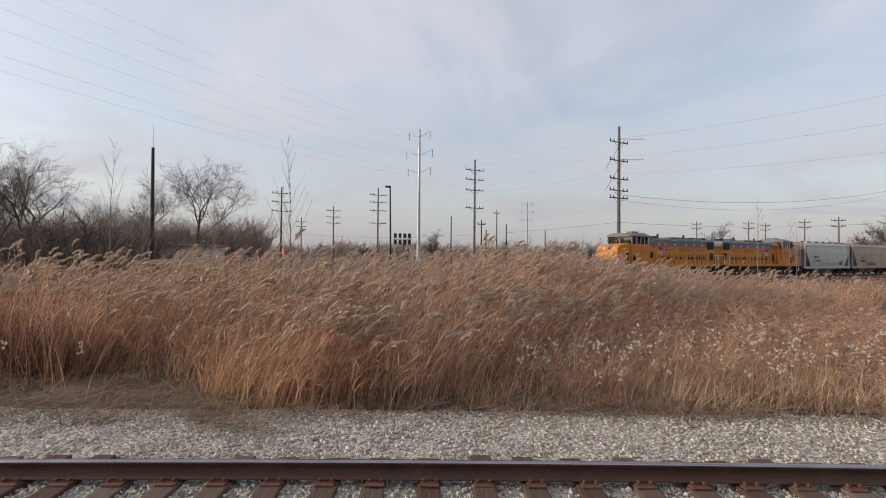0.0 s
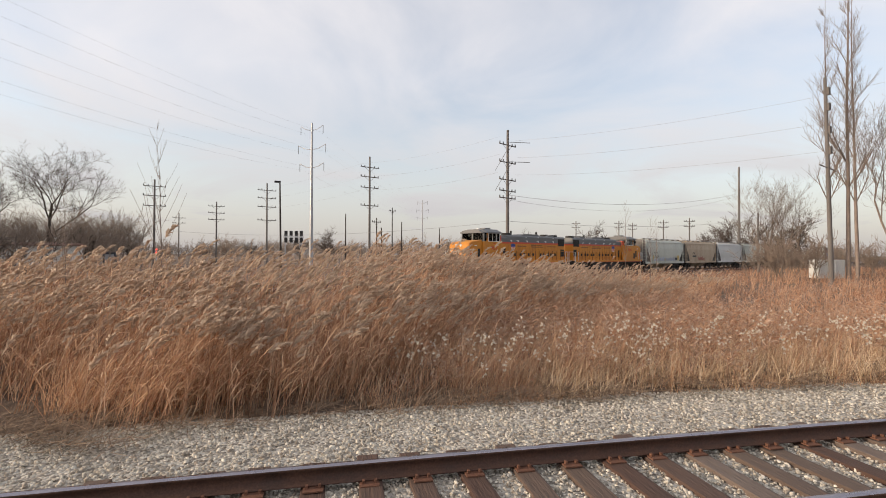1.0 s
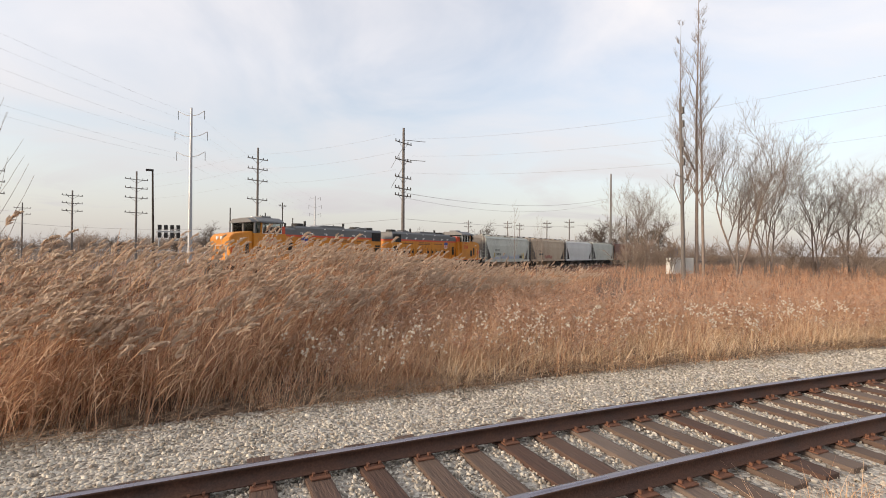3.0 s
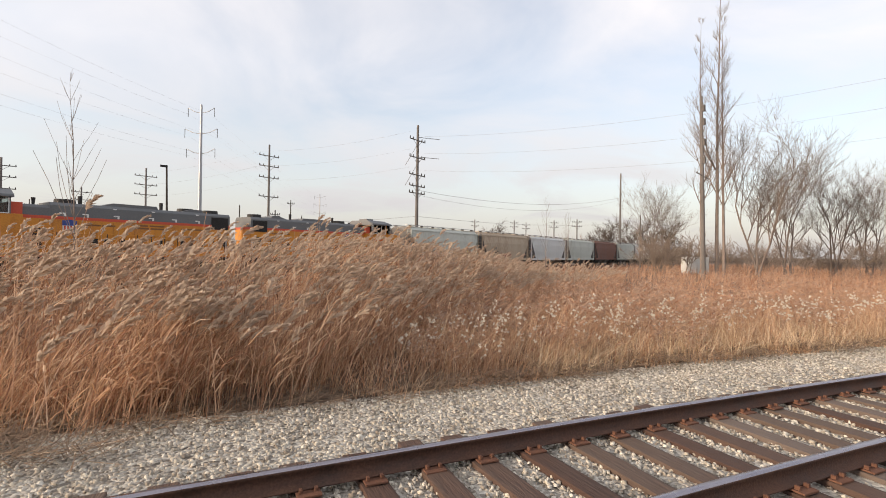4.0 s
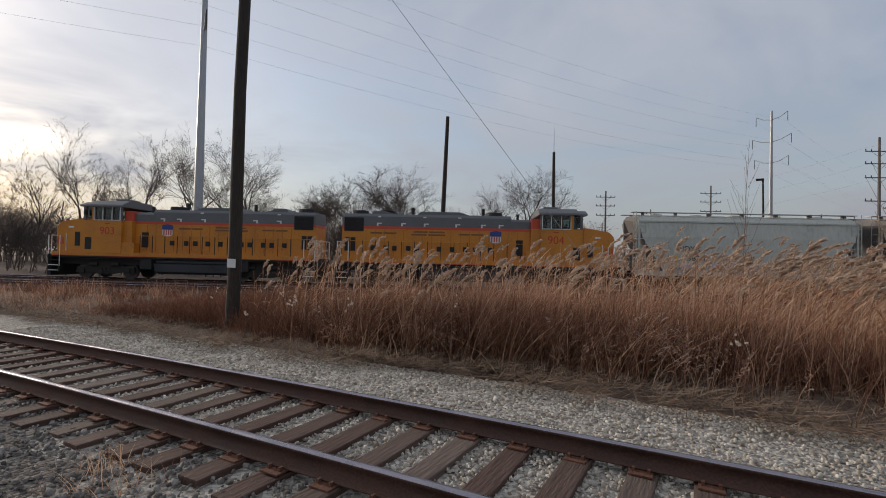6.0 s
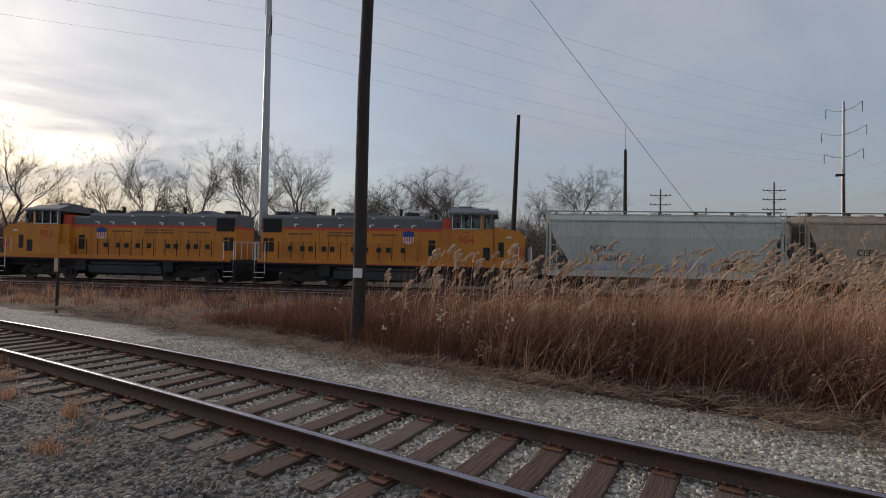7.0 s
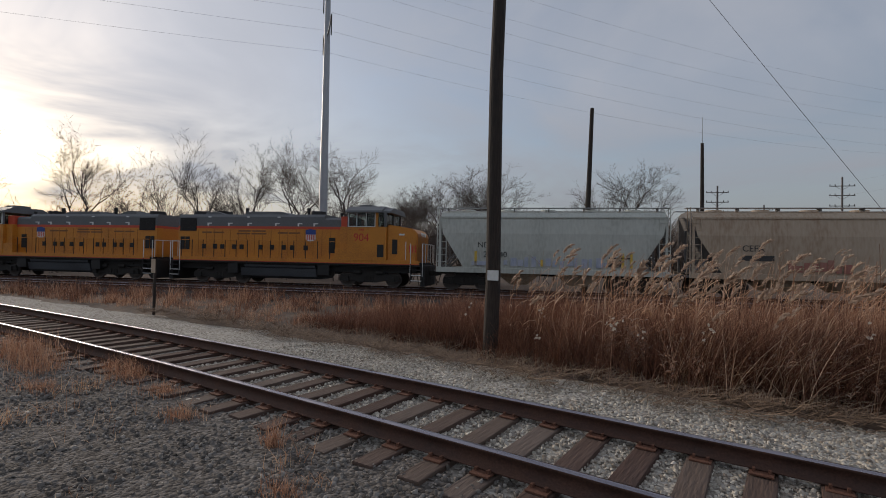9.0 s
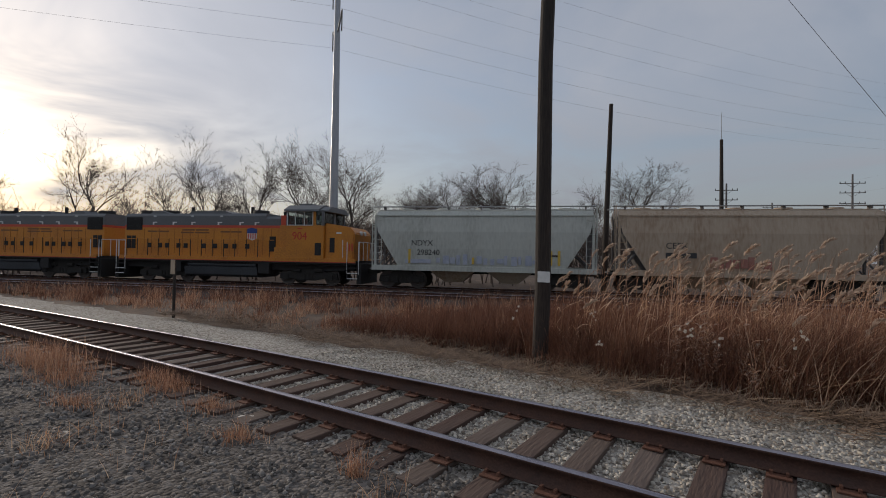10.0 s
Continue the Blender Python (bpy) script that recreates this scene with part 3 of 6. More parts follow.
def truck(parent, x, span, loco):
    bm = bmesh.new()
    for s in (-1, 1):
        y0, y1 = (0.93 * s, 1.07 * s) if s > 0 else (1.07 * s, 0.93 * s)
        h = span / 2
        prof = [(-h - 0.42, 0.36), (-h - 0.36, 0.7), (-h + 0.2, 0.74), (-0.5, 0.95), (0.5, 0.95), (h - 0.2, 0.74), (h + 0.36, 0.7), (h + 0.42, 0.36), (h - 0.3, 0.4), (0.42, 0.28), (-0.42, 0.28), (-h + 0.3, 0.4)]
        add_prism(bm, prof, y0, y1)
        for c in (-h, h):
            add_box(bm, c - 0.15, c + 0.15, *sorted((1.07 * s, 1.16 * s)), 0.33, 0.63, 0.02)
        for c in (-0.22, 0, 0.22):
            add_rod(bm, (c, 1.06 * s, 0.34), (c, 1.06 * s, 0.66), 0.075, sides=8)
        if loco:
            add_rod(bm, (-h + 0.5, 1.12 * s, 0.85), (-h + 0.95, 1.12 * s, 0.85), 0.11, sides=10)
            add_rod(bm, (h - 0.95, 1.12 * s, 0.85), (h - 0.5, 1.12 * s, 0.85), 0.11, sides=10)
            add_box(bm, -h - 0.1, h + 0.1, *sorted((1.1 * s, 1.13 * s)), 0.98, 1.04)
    add_box(bm, -0.25, 0.25, -1.0, 1.0, 0.45, 0.85, 0.03)
    t = part("truck", bm, M_UNDER, parent, "dusty black wheel truck")
    t.matrix_basis = pose(x, 0, 0)
    for c in ((-span / 2, 0, span / 2) if span > 3 else (-span / 2, span / 2)):
        wheelset(t, c)
    return t


def locomotive(number):
    """Four-axle road switcher; the cab end lies at +x, the rail at z = 0."""
    top = new("locomotive")
    H = 8.0
    part("underframe", box(-H + 0.25, H - 0.25, -1.45, 1.45, 1.24, 1.45, 0.02), M_BLACK, top)
    # added black box closes the see-through gap, standing in for shade below the frame
    part("underframe_gap_fill", box(-H + 0.5, H - 0.5, -1.05, 1.05, 0.85, 1.26), M_BLACK, top)
    part("sill_stripe", box(-H + 0.3, H - 0.3, -1.475, 1.475, 1.36, 1.56, 0.01), M_YELLOW, top, "yellow painted frame sill")
    part("sill_edge", box(-H + 0.3, H - 0.3, -1.48, 1.48, 1.33, 1.365), M_RED, top, "thin red line under the sill")
    for s in (-1, 1):
        for x, w in ((-3.7, 0.32), (2.05, 0.35)):
            part("equipment_locker", box(x - w, x + w, *sorted((1.05 * s, 1.4 * s)), 0.62, 1.24, 0.03), M_BLACK, top)
        part("brake_pipe", rod((-7.4, 1.36 * s, 1.2), (7.4, 1.36 * s, 1.17), 0.025, sides=6), M_UNDER, top)
    # long hood: yellow flanks, red line, grey crown
    part("hood", box(-7.75, 3.0, -1.0, 1.0, 1.5, 3.3, 0.02), M_YELLOW, top, "yellow long hood flank")
    part("hood_stripe", box(-7.76, 3.01, -1.01, 1.01, 3.27, 3.42), M_RED, top, "thin red stripe")
    bm = bmesh.new()
    add_loft(bm, [(-1.0, 3.4), (1.0, 3.4), (1.0, 3.98), (0.86, 4.14), (-0.86, 4.14), (-1.0, 3.98)], -7.75, 1.9)
    add_loft(bm, [(-1.0, 3.4), (1.0, 3.4), (1.0, 3.82), (0.86, 3.96), (-0.86, 3.96), (-1.0, 3.82)], 1.9, 3.0)
    part("hood_crown", bm, M_GREY, top, "dark grey hood crown")
    for a, b in ((-6.1, -4.6), (-3.4, -0.3)):
        bm = bmesh.new()
        add_prism(bm, [(a, 4.1), (a + 0.15, 4.32), (b - 0.7, 4.32), (b, 4.1)], -0.8, 0.8)
        part("roof_housing", bm, M_GREY, top, "raised grey roof housing")
    for x in (-6.9, -5.3, 1.0):
        part("roof_fan", rod((x, 0, 4.1), (x, 0, 4.38), 0.5, 0.47, 16), M_BLACK, top)
    for x in (-3.8, 0.35):
        part("exhaust_stack", rod((x, 0.1, 4.1), (x, 0.1, 4.62), 0.09, 0.11, 10), M_BLACK, top)
    part("horn", rod((2.4, 0.3, 3.9), (2.4, 0.3, 4.35), 0.05, 0.1), M_BLACK, top)
    for s in (-1, 1):
        y0, y1 = sorted((1.0 * s, 1.04 * s))
        bm = bmesh.new()
        add_box(bm, -7.62, -6.5, y0, y1, 3.12, 3.9, 0.01)
        for k in range(10):
            add_box(bm, -7.58, -6.54, *sorted((1.04 * s, 1.06 * s)), 3.17 + k * 0.07, 3.2 + k * 0.07)
        part("radiator_grille", bm, M_BLACK, top, "black radiator grille")
        for x0 in (-7.58, -7.24):
            part("rear_door_window", box(x0, x0 + 0.28, y0, y1, 1.98, 2.76, 0.01), M_BLACK, top, "dark louvred rear door")
        bm = bmesh.new()
        add_box(bm, 2.2, 2.58, y0, y1, 1.9, 2.78, 0.01)
        for k in range(8):
            add_box(bm, 2.23, 2.55, *sorted((1.04 * s, 1.055 * s)), 1.96 + k * 0.1, 2.0 + k * 0.1)
        part("front_hood_door", bm, M_BLACK, top, "dark louvred hood door")
        for x in (-5.95, -5.2, -4.7, -3.9, -3.4, -2.15, -1.4, -0.65, -0.1, 0.75):
            part("vent", box(x - 0.13, x + 0.13, y0, y1, 2.04, 2.32, 0.01), M_BLACK, top)
        for k in range(17):
            x = -6.35 + k * 0.54
            part("door_seam", box(x - 0.012, x + 0.012, *sorted((1.0 * s, 1.012 * s)), 1.7, 3.2), M_SEAM, top)
        part("walkway_step", box(2.75, 3.5, *sorted((1.0 * s, 1.46 * s)), 1.5, 2.15, 0.02), M_YELLOW, top)
        for x in (-5.6, -4.2, -2.9, -1.1, 0.35, 1.35):
            bm = bmesh.new()
            add_box(bm, x - 0.14, x + 0.14, *sorted((1.0 * s, 1.03 * s)), 3.56, 3.62)
            add_box(bm, x - 0.14, x - 0.05, *sorted((1.0 * s, 1.03 * s)), 3.44, 3.56)
            part("warning_decal", bm, M_WHITE, top, "small white decal on the hood crown")
        for x in (-5.6, -3.0, -1.0):
            part("crown_latch", box(x - 0.09, x + 0.09, *sorted((0.99 * s, 1.03 * s)), 3.94, 4.0), M_WHITE, top)
        # slogan bars
        for x0, x1, z in ((-6.1, -4.6, 2.99), (-3.6, -1.85, 3.09), (-3.75, -1.8, 2.93), (-1.05, 0.35, 2.99)):
            w = (x1 - x0) / 2
            for a, b in ((x0, x0 + w * 0.9), (x0 + w, x1)):
                part("slogan_word", box(a, b, *sorted((1.0 * s, 1.01 * s)), z, z + 0.09), M_SLOGAN, top, "small dark unreadable slogan")
        # shield
        bm = bmesh.new()
        add_prism(bm, [(0.75, 3.2), (0.75, 2.66), (1.05, 2.52), (1.35, 2.66), (1.35, 3.2), (1.05, 3.25)], *sorted((1.0 * s, 1.02 * s)))
        part("shield", bm, M_WHITE, top, "blue and white shield emblem")
        bm = bmesh.new()
        add_prism(bm, [(0.73, 3.22), (0.73, 2.96), (1.37, 2.96), (1.37, 3.22), (1.05, 3.28)], *sorted((1.02 * s, 1.03 * s)))
        part("shield_chief", bm, M_BLUE, top)
        bm = bmesh.new()
        for k in range(4):
            add_box(bm, 0.8 + k * 0.14, 0.87 + k * 0.14, *sorted((1.02 * s, 1.03 * s)), 2.64, 2.95)
        part("shield_pales", bm, M_RED, top)
        # handrail along the walkway
        part("handrail", rod((-7.6, 1.4 * s, 2.55), (2.7, 1.4 * s, 2.55), 0.018, sides=6), M_YELLOW, top)
        for k in range(14):
            x = -7.2 + k * 0.74
            part("stanchion", rod((x, 1.4 * s, 1.5), (x, 1.4 * s, 2.58), 0.022, sides=6), M_BLACK, top)
        for x in (-H + 0.12, -H + 0.75, H - 0.8, H - 0.12):
            part("grab_iron", rod((x, 1.47 * s, 0.7), (x, 1.47 * s, 2.5), 0.024, sides=6), M_WHITE, top, "white painted grab iron")
        for x in (-H + 0.42, H - 0.46):
            bm = bmesh.new()
            for z in (0.42, 0.72, 1.02):
                add_box(bm, x - 0.3, x + 0.3, *sorted((1.2 * s, 1.5 * s)), z, z + 0.05)
            add_box(bm, x - 0.34, x - 0.3, *sorted((1.2 * s, 1.5 * s)), 0.38, 1.4)
            add_box(bm, x + 0.3, x + 0.34, *sorted((1.2 * s, 1.5 * s)), 0.38, 1.4)
            part("step", bm, M_BLACK, top)
            for z in (0.47, 0.77):
                part("step_edge", box(x - 0.3, x + 0.3, *sorted((1.5 * s, 1.515 * s)), z - 0.03, z + 0.01), M_WHITE, top)
    # cab
    part("electrical_cabinet", box(3.0, 3.52, -1.3, 1.3, 1.5, 3.42, 0.03), M_YELLOW, top)
    part("cabinet_crown", box(3.0, 3.52, -1.2, 1.2, 3.42, 4.0, 0.03), M_RED, top, "red panel behind the cab")
    part("cab", box(3.5, 5.8, -1.5, 1.5, 1.5, 3.42, 0.03), M_YELLOW, top, "yellow cab lower body")
    for x0, x1 in ((3.5, 3.6), (5.12, 5.3), (5.66, 5.8)):
        for y0, y1 in ((-1.5, -1.4), (1.4, 1.5)):
            part("cab_pillar", box(x0, x1, y0, y1, 3.4, 4.28), M_YELLOW if x0 == 5.12 else M_GREY, top)
    part("windshield_post", box(5.7, 5.8, -0.08, 0.08, 3.4, 4.28), M_GREY, top)
    part("control_stand", box(4.9, 5.3, 0.3, 1.0, 3.4, 3.75, 0.03), M_BLACK, top)
    for x in (3.75, 4.5):
        part("cab_seat", box(x, x + 0.2, -0.9, -0.45, 3.4, 3.95, 0.06), M_BLACK, top)
    bm = bmesh.new()
    add_loft(bm, [(-1.62, 4.2), (1.62, 4.2), (1.58, 4.32), (0.95, 4.6), (-0.95, 4.6), (-1.58, 4.32)], 3.4, 5.55)
    add_loft(bm, [(-1.5, 4.2), (1.5, 4.2), (1.45, 4.3), (0.95, 4.5), (-0.95, 4.5), (-1.45, 4.3)], 5.55, 6.05)
    part("cab_roof", bm, M_GREY, top, "grey overhanging cab roof")
    for s in (-1, 1):
        part("side_window", box(3.6, 5.12, *sorted((1.44 * s, 1.45 * s)), 3.42, 4.2), M_GLASS, top)
        part("quarter_window", box(5.3, 5.66, *sorted((1.44 * s, 1.45 * s)), 3.5, 4.2), M_GLASS, top)
        bm = bmesh.new()
        for x0, x1, z0, z1 in ((3.56, 5.16, 3.4, 3.44), (3.56, 5.16, 4.17, 4.2), (3.56, 3.6, 3.4, 4.2), (5.12, 5.16, 3.4, 4.2), (4.05, 4.09, 3.4, 4.2), (4.6, 4.64, 3.4, 4.2)):
            add_box(bm, x0, x1, *sorted((1.5 * s, 1.54 * s)), z0, z1)
        part("window_frame", bm, M_WHITE, top, "pale window frame")
        part("sunshade", box(3.55, 5.2, *sorted((1.5 * s, 1.75 * s)), 4.19, 4.23), M_GREY, top)
        lettering("road_number", number, 0.62, pose(4.34, 1.506 * s, 2.6, 90, 0, 0 if s < 0 else 180), M_REDINK, top, "red road number")
        part("crown_mark", box(4.2, 4.5, *sorted((1.5 * s, 1.508 * s)), 3.2, 3.26), M_REDINK, top)
        part("cab_vent", box(5.28, 5.66, *sorted((1.5 * s, 1.52 * s)), 1.72, 2.42, 0.01), M_BLACK, top)
        part("nose_recess", box(6.1, 6.4, *sorted((1.33 * s, 1.36 * s)), 1.9, 2.72, 0.01), M_BLACK, top, "dark recessed nose step")
        part("builder_plate", box(6.5, 6.8, *sorted((1.33 * s, 1.355 * s)), 2.95, 3.04), M_WHITE, top)
        part("grab_rail", rod((6.9, 1.38 * s, 1.6), (6.9, 1.38 * s, 2.6), 0.02, sides=6), M_WHITE, top)
        for k in range(3):
            part("chevron", box(7.08 + k * 0.16, 7.16 + k * 0.16, *sorted((1.33 * s, 1.35 * s)), 2.0, 2.4), M_RED, top)
        part("mirror", box(5.5, 5.56, *sorted((1.55 * s, 1.75 * s)), 3.7, 4.0, 0.01), M_BLACK, top)
    for y0, y1 in ((-1.36, -0.1), (0.1, 1.36)):
        part("windshield", box(5.73, 5.74, y0, y1, 3.55, 4.2), M_GLASS, top)
    bm = bmesh.new()
    add_prism(bm, [(5.8, 1.5), (7.5, 1.5), (7.58, 3.0), (7.3, 3.32), (5.8, 3.56)], -1.34, 1.34)
    bmesh.ops.bevel(bm, geom=bm.edges[:], offset=0.06, segments=2, affect="EDGES")
    part("nose", bm, M_YELLOW, top, "yellow wide nose")
    for y in (-0.3, 0.3):
        part("headlight", rod((7.5, y, 3.02), (7.62, y, 3.02), 0.12, sides=12), M_WHITE, top)
    for x in (-7.9, 7.85):
        bm = bmesh.new()
        for k in range(5):
            y = -1.3 + k * 0.65
            add_rod(bm, (x, y, 1.45), (x, y, 2.5), 0.022, sides=6)
        add_rod(bm, (x, -1.3, 2.5), (x, 1.3, 2.5), 0.022, sides=6)
        part("end_rail", bm, M_WHITE, top, "white end handrail")
        e = math.copysign(1, x)
        part("plow_pilot", box(*sorted((e * 7.75, e * 8.0)), -1.4, 1.4, 0.15, 1.3, 0.04), M_BLACK, top)
        part("coupler", box(*sorted((e * 7.95, e * 8.5)), -0.16, 0.16, 0.72, 1.0, 0.05), M_UNDER, top)
    part("antenna_dome", rod((5.0, 0, 4.58), (5.0, 0, 4.72), 0.2, 0.12, 12), M_WHITE, top)
    part("air_conditioner", box(3.8, 4.6, -0.5, 0.5, 4.57, 4.76, 0.04), M_GREY, top)
    bm = bmesh.new()
    add_loft(bm, [(-1.25, 0.5), (-0.9, 0.36), (0.9, 0.36), (1.25, 0.5), (1.36, 0.96), (-1.36, 0.96)], -3.2, 1.6)
    part("fuel_tank", bm, M_TANK, top, "grey fuel tank")
    for s in (-1, 1):
        part("air_reservoir", rod((-3.0, 1.18 * s, 1.1), (1.5, 1.18 * s, 1.1), 0.13, sides=12), M_TANK, top)
    truck(top, -4.75, 2.75, True)
    truck(top, 4.7, 2.75, True)
    return top


def hopper(paint, mark, number, bars, roof, label):
    """Two-bay covered hopper car, 12.2 m over the ends, rail at z = 0."""
    top = new("hopper_car")
    B = 5.75
    bm = bmesh.new()
    # curved sides, cut to slopes at both ends
    side = [(-1.5, 1.25), (-1.56, 2.2), (-1.56, 3.1), (-1.46, 3.9), (-1.2, 4.22), (-0.7, 4.36), (0.7, 4.36), (1.2, 4.22), (1.46, 3.9), (1.56, 3.1), (1.56, 2.2), (1.5, 1.25)]
    def end_x(z):
        return B if z > 3.35 else B - (3.35 - z) * 0.62
    rings = []
    for e in (-1, 1):
        rings.append([bm.verts.new((e * end_x(z), y, z)) for y, z in side])
    n = len(side)
    for i in range(n - 1):
        bm.faces.new([rings[0][i], rings[1][i], rings[1][i + 1], rings[0][i + 1]])
    bm.faces.new([rings[0][n - 1], rings[1][n - 1], rings[1][0], rings[0][0]])
    bmesh.ops.recalc_face_normals(bm, faces=bm.faces[:])
    body = part("body", bm, paint, top)
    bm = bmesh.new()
    # end sheets, posts and braces coloured dark for the shade under the body
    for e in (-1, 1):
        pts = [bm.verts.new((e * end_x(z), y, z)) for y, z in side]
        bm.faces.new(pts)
        part("slope_sheet", bm, M_SLOPE, top, "end slope sheet with its shade put into the dark grey")
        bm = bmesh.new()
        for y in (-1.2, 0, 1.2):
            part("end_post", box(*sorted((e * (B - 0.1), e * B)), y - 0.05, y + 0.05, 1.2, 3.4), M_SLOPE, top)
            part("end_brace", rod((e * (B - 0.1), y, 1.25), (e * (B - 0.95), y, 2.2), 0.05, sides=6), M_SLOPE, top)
    bm.free()
    for s in (-1, 1):
        part("eave_rail", box(-B - 0.02, B + 0.02, *sorted((1.4 * s, 1.5 * s)), 3.92, 4.0), paint, top)
        part("side_sill", box(-B - 0.15, B + 0.15, *sorted((1.42 * s, 1.58 * s)), 1.0, 1.27, 0.01), paint, top)
        for k in range(7):
            x = -B + 0.35 + k * (2 * B - 0.7) / 6
            part("running_board_bracket", box(x - 0.03, x + 0.03, *sorted((0.75 * s, 1.1 * s)), 4.34, 4.48), M_SLOPE, top)
        part("running_board", box(-B - 0.25, B + 0.25, *sorted((0.72 * s, 1.12 * s)), 4.48, 4.51), M_GALV, top, "grated roof running board")
    for k in range(5):
        x = -4.4 + k * 2.2
        part("roof_hatch", rod((x, 0, 4.35), (x, 0, 4.47), 0.42, 0.4, 14), roof, top)
    for e in (-1, 1):
        x = e * (B + 0.16)
        bm = bmesh.new()
        for y in (-1.48, -1.02):
            add_rod(bm, (x, y, 1.0), (x, y, 4.5), 0.022, sides=6)
        for k in range(9):
            add_rod(bm, (x, -1.48, 1.2 + k * 0.38), (x, -1.02, 1.2 + k * 0.38), 0.014, sides=6)
        part("end_ladder", bm, paint, top)
        bm = bmesh.new()
        for xx in (x, e * (B - 0.35)):
            add_rod(bm, (xx, -1.52, 1.0), (xx, -1.52, 3.9), 0.022, sides=6)
        for k in range(8):
            add_rod(bm, (x, -1.53, 1.2 + k * 0.36), (e * (B - 0.35), -1.53, 1.2 + k * 0.36), 0.014, sides=6)
        part("side_ladder", bm, paint, top)
        part("corner_post", box(*sorted((e * (B - 0.06), e * (B + 0.06))), -1.5, -1.4, 1.0, 4.0), paint, top)
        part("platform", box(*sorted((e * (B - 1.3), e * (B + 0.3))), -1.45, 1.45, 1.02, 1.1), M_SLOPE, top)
        part("coupler", box(*sorted((e * (B + 0.2), e * (B + 0.62))), -0.15, 0.15, 0.75, 1.0, 0.04), M_UNDER, top)
        truck(top, e * 4.35, 1.75, False)
    for x in (-1.55, 1.55):
        bm = bmesh.new()
        a = [bm.verts.new((x + i * 1.5, j * 1.4, 1.25)) for i, j in ((-1, -1), (1, -1), (1, 1), (-1, 1))]
        b = [bm.verts.new((x + i * 0.45, j * 0.6, 0.38)) for i, j in ((-1, -1), (1, -1), (1, 1), (-1, 1))]
        for i in range(4):
            bm.faces.new([a[i], a[(i + 1) % 4], b[(i + 1) % 4], b[i]])
        bm.faces.new(b)
        bmesh.ops.recalc_face_normals(bm, faces=bm.faces[:])
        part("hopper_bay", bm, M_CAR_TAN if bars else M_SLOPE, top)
    part("centre_sill", box(-B - 0.2, B + 0.2, -0.3, 0.3, 0.85, 1.2), M_UNDER, top)
    if mark:
        lettering("reporting_mark", mark, 0.42, pose(-3.1, -1.575, 2.35, 90, 0, 0), M_INK, body)
        if number:
            lettering("car_number", number, 0.42, pose(-2.75, -1.57, 1.85, 90, 0, 0), M_INK, body)
        else:
            part("car_number", box(-3.6, -2.2, -1.575, -1.565, 1.9, 2.15), M_INK, body)
    if bars == "grey":
        s = np.random.RandomState(5)
        for k in range(16):
            x = -2.3 + k * 0.36
            part("graffiti", box(x, x + s.uniform(0.15, 0.33), -1.575, -1.56, 1.35 + s.uniform(0, 0.12), 1.6 + s.uniform(0.05, 0.35)), M_SPRAY, body, "faded pale blue graffiti")
        for x in (-3.85, -0.4, 3.6, 4.0):
            part("reflector", box(x, x + 0.13, -1.58, -1.565, 1.4, 1.75 + (0.4 if abs(x) > 3.5 else 0)), M_DECALY, body, "yellow stripe")
        part("data_panel", box(2.9, 3.6, -1.58, -1.565, 1.45, 1.8), M_INK, body)
        part("data_panel", box(3.0, 4.0, -1.58, -1.565, 1.86, 1.94), M_INK, body)
        part("data_panel", box(-4.0, -2.6, -1.58, -1.565, 1.4, 1.62), M_SPRAY, body)
    if bars == "tan":
        s = np.random.RandomState(8)
        for k in range(8):
            x = -1.6 + k * 0.33
            part("graffiti", box(x, x + s.uniform(0.2, 0.34), -1.578, -1.56, 1.35 + s.uniform(0, 0.15), 1.6 + s.uniform(0.1, 0.4)), M_SPRAYRED, body, "faded red graffiti")
    tagged(top, label, "freight car", "train cars")
    return top


TRAIN = []
loco_rear = tagged(locomotive("904"), "yellow and grey diesel locomotive with a red road number, coupled second", "locomotive", "train locomotives")
loco_lead = tagged(locomotive("903"), "yellow and grey diesel locomotive leading the freight train", "locomotive", "train locomotives")
# stations along the line, measured from the lead locomotive's nose; the lead runs nose first, the second nose last
TRAIN.append((loco_lead, 14.1, 180))
TRAIN.append((loco_rear, 31.15, 0))
cars = [
    hopper(M_CAR_GREY, "NDYX", "298240", "grey", M_CAR_GREY, "pale grey covered hopper car with faded graffiti"),
    hopper(M_CAR_TAN, "CEFX", "", "tan", M_CAR_TAN, "tan rust-stained covered hopper car with red graffiti"),
    hopper(M_CAR_WHITE, "", "", "", M_CAR_WHITE, "dirty white covered hopper car"),
    hopper(M_CAR_GREY, "", "", "", M_CAR_GREY, "plain pale grey covered hopper car"),
    hopper(M_CAR_BROWN, "", "", "", M_CAR_BROWN, "brown covered hopper car"),
    hopper(M_CAR_GREY, "", "", "", M_CAR_WHITE, "plain pale grey covered hopper car"),
    hopper(M_CAR_WHITE, "", "", "", M_CAR_GREY, "dirty white covered hopper car"),
    hopper(M_CAR_GREY, "", "", "", M_CAR_GREY, "plain pale grey covered hopper car"),
    hopper(M_CAR_BLUE, "", "", "", M_CAR_BLUE, "blue covered hopper car"),
    hopper(M_CAR_TAN, "", "", "", M_CAR_TAN, "tan rust-stained covered hopper car"),
]
for k, car in enumerate(cars):
    TRAIN.append((car, 39.4 + 6.35 + k * 12.72, 0))
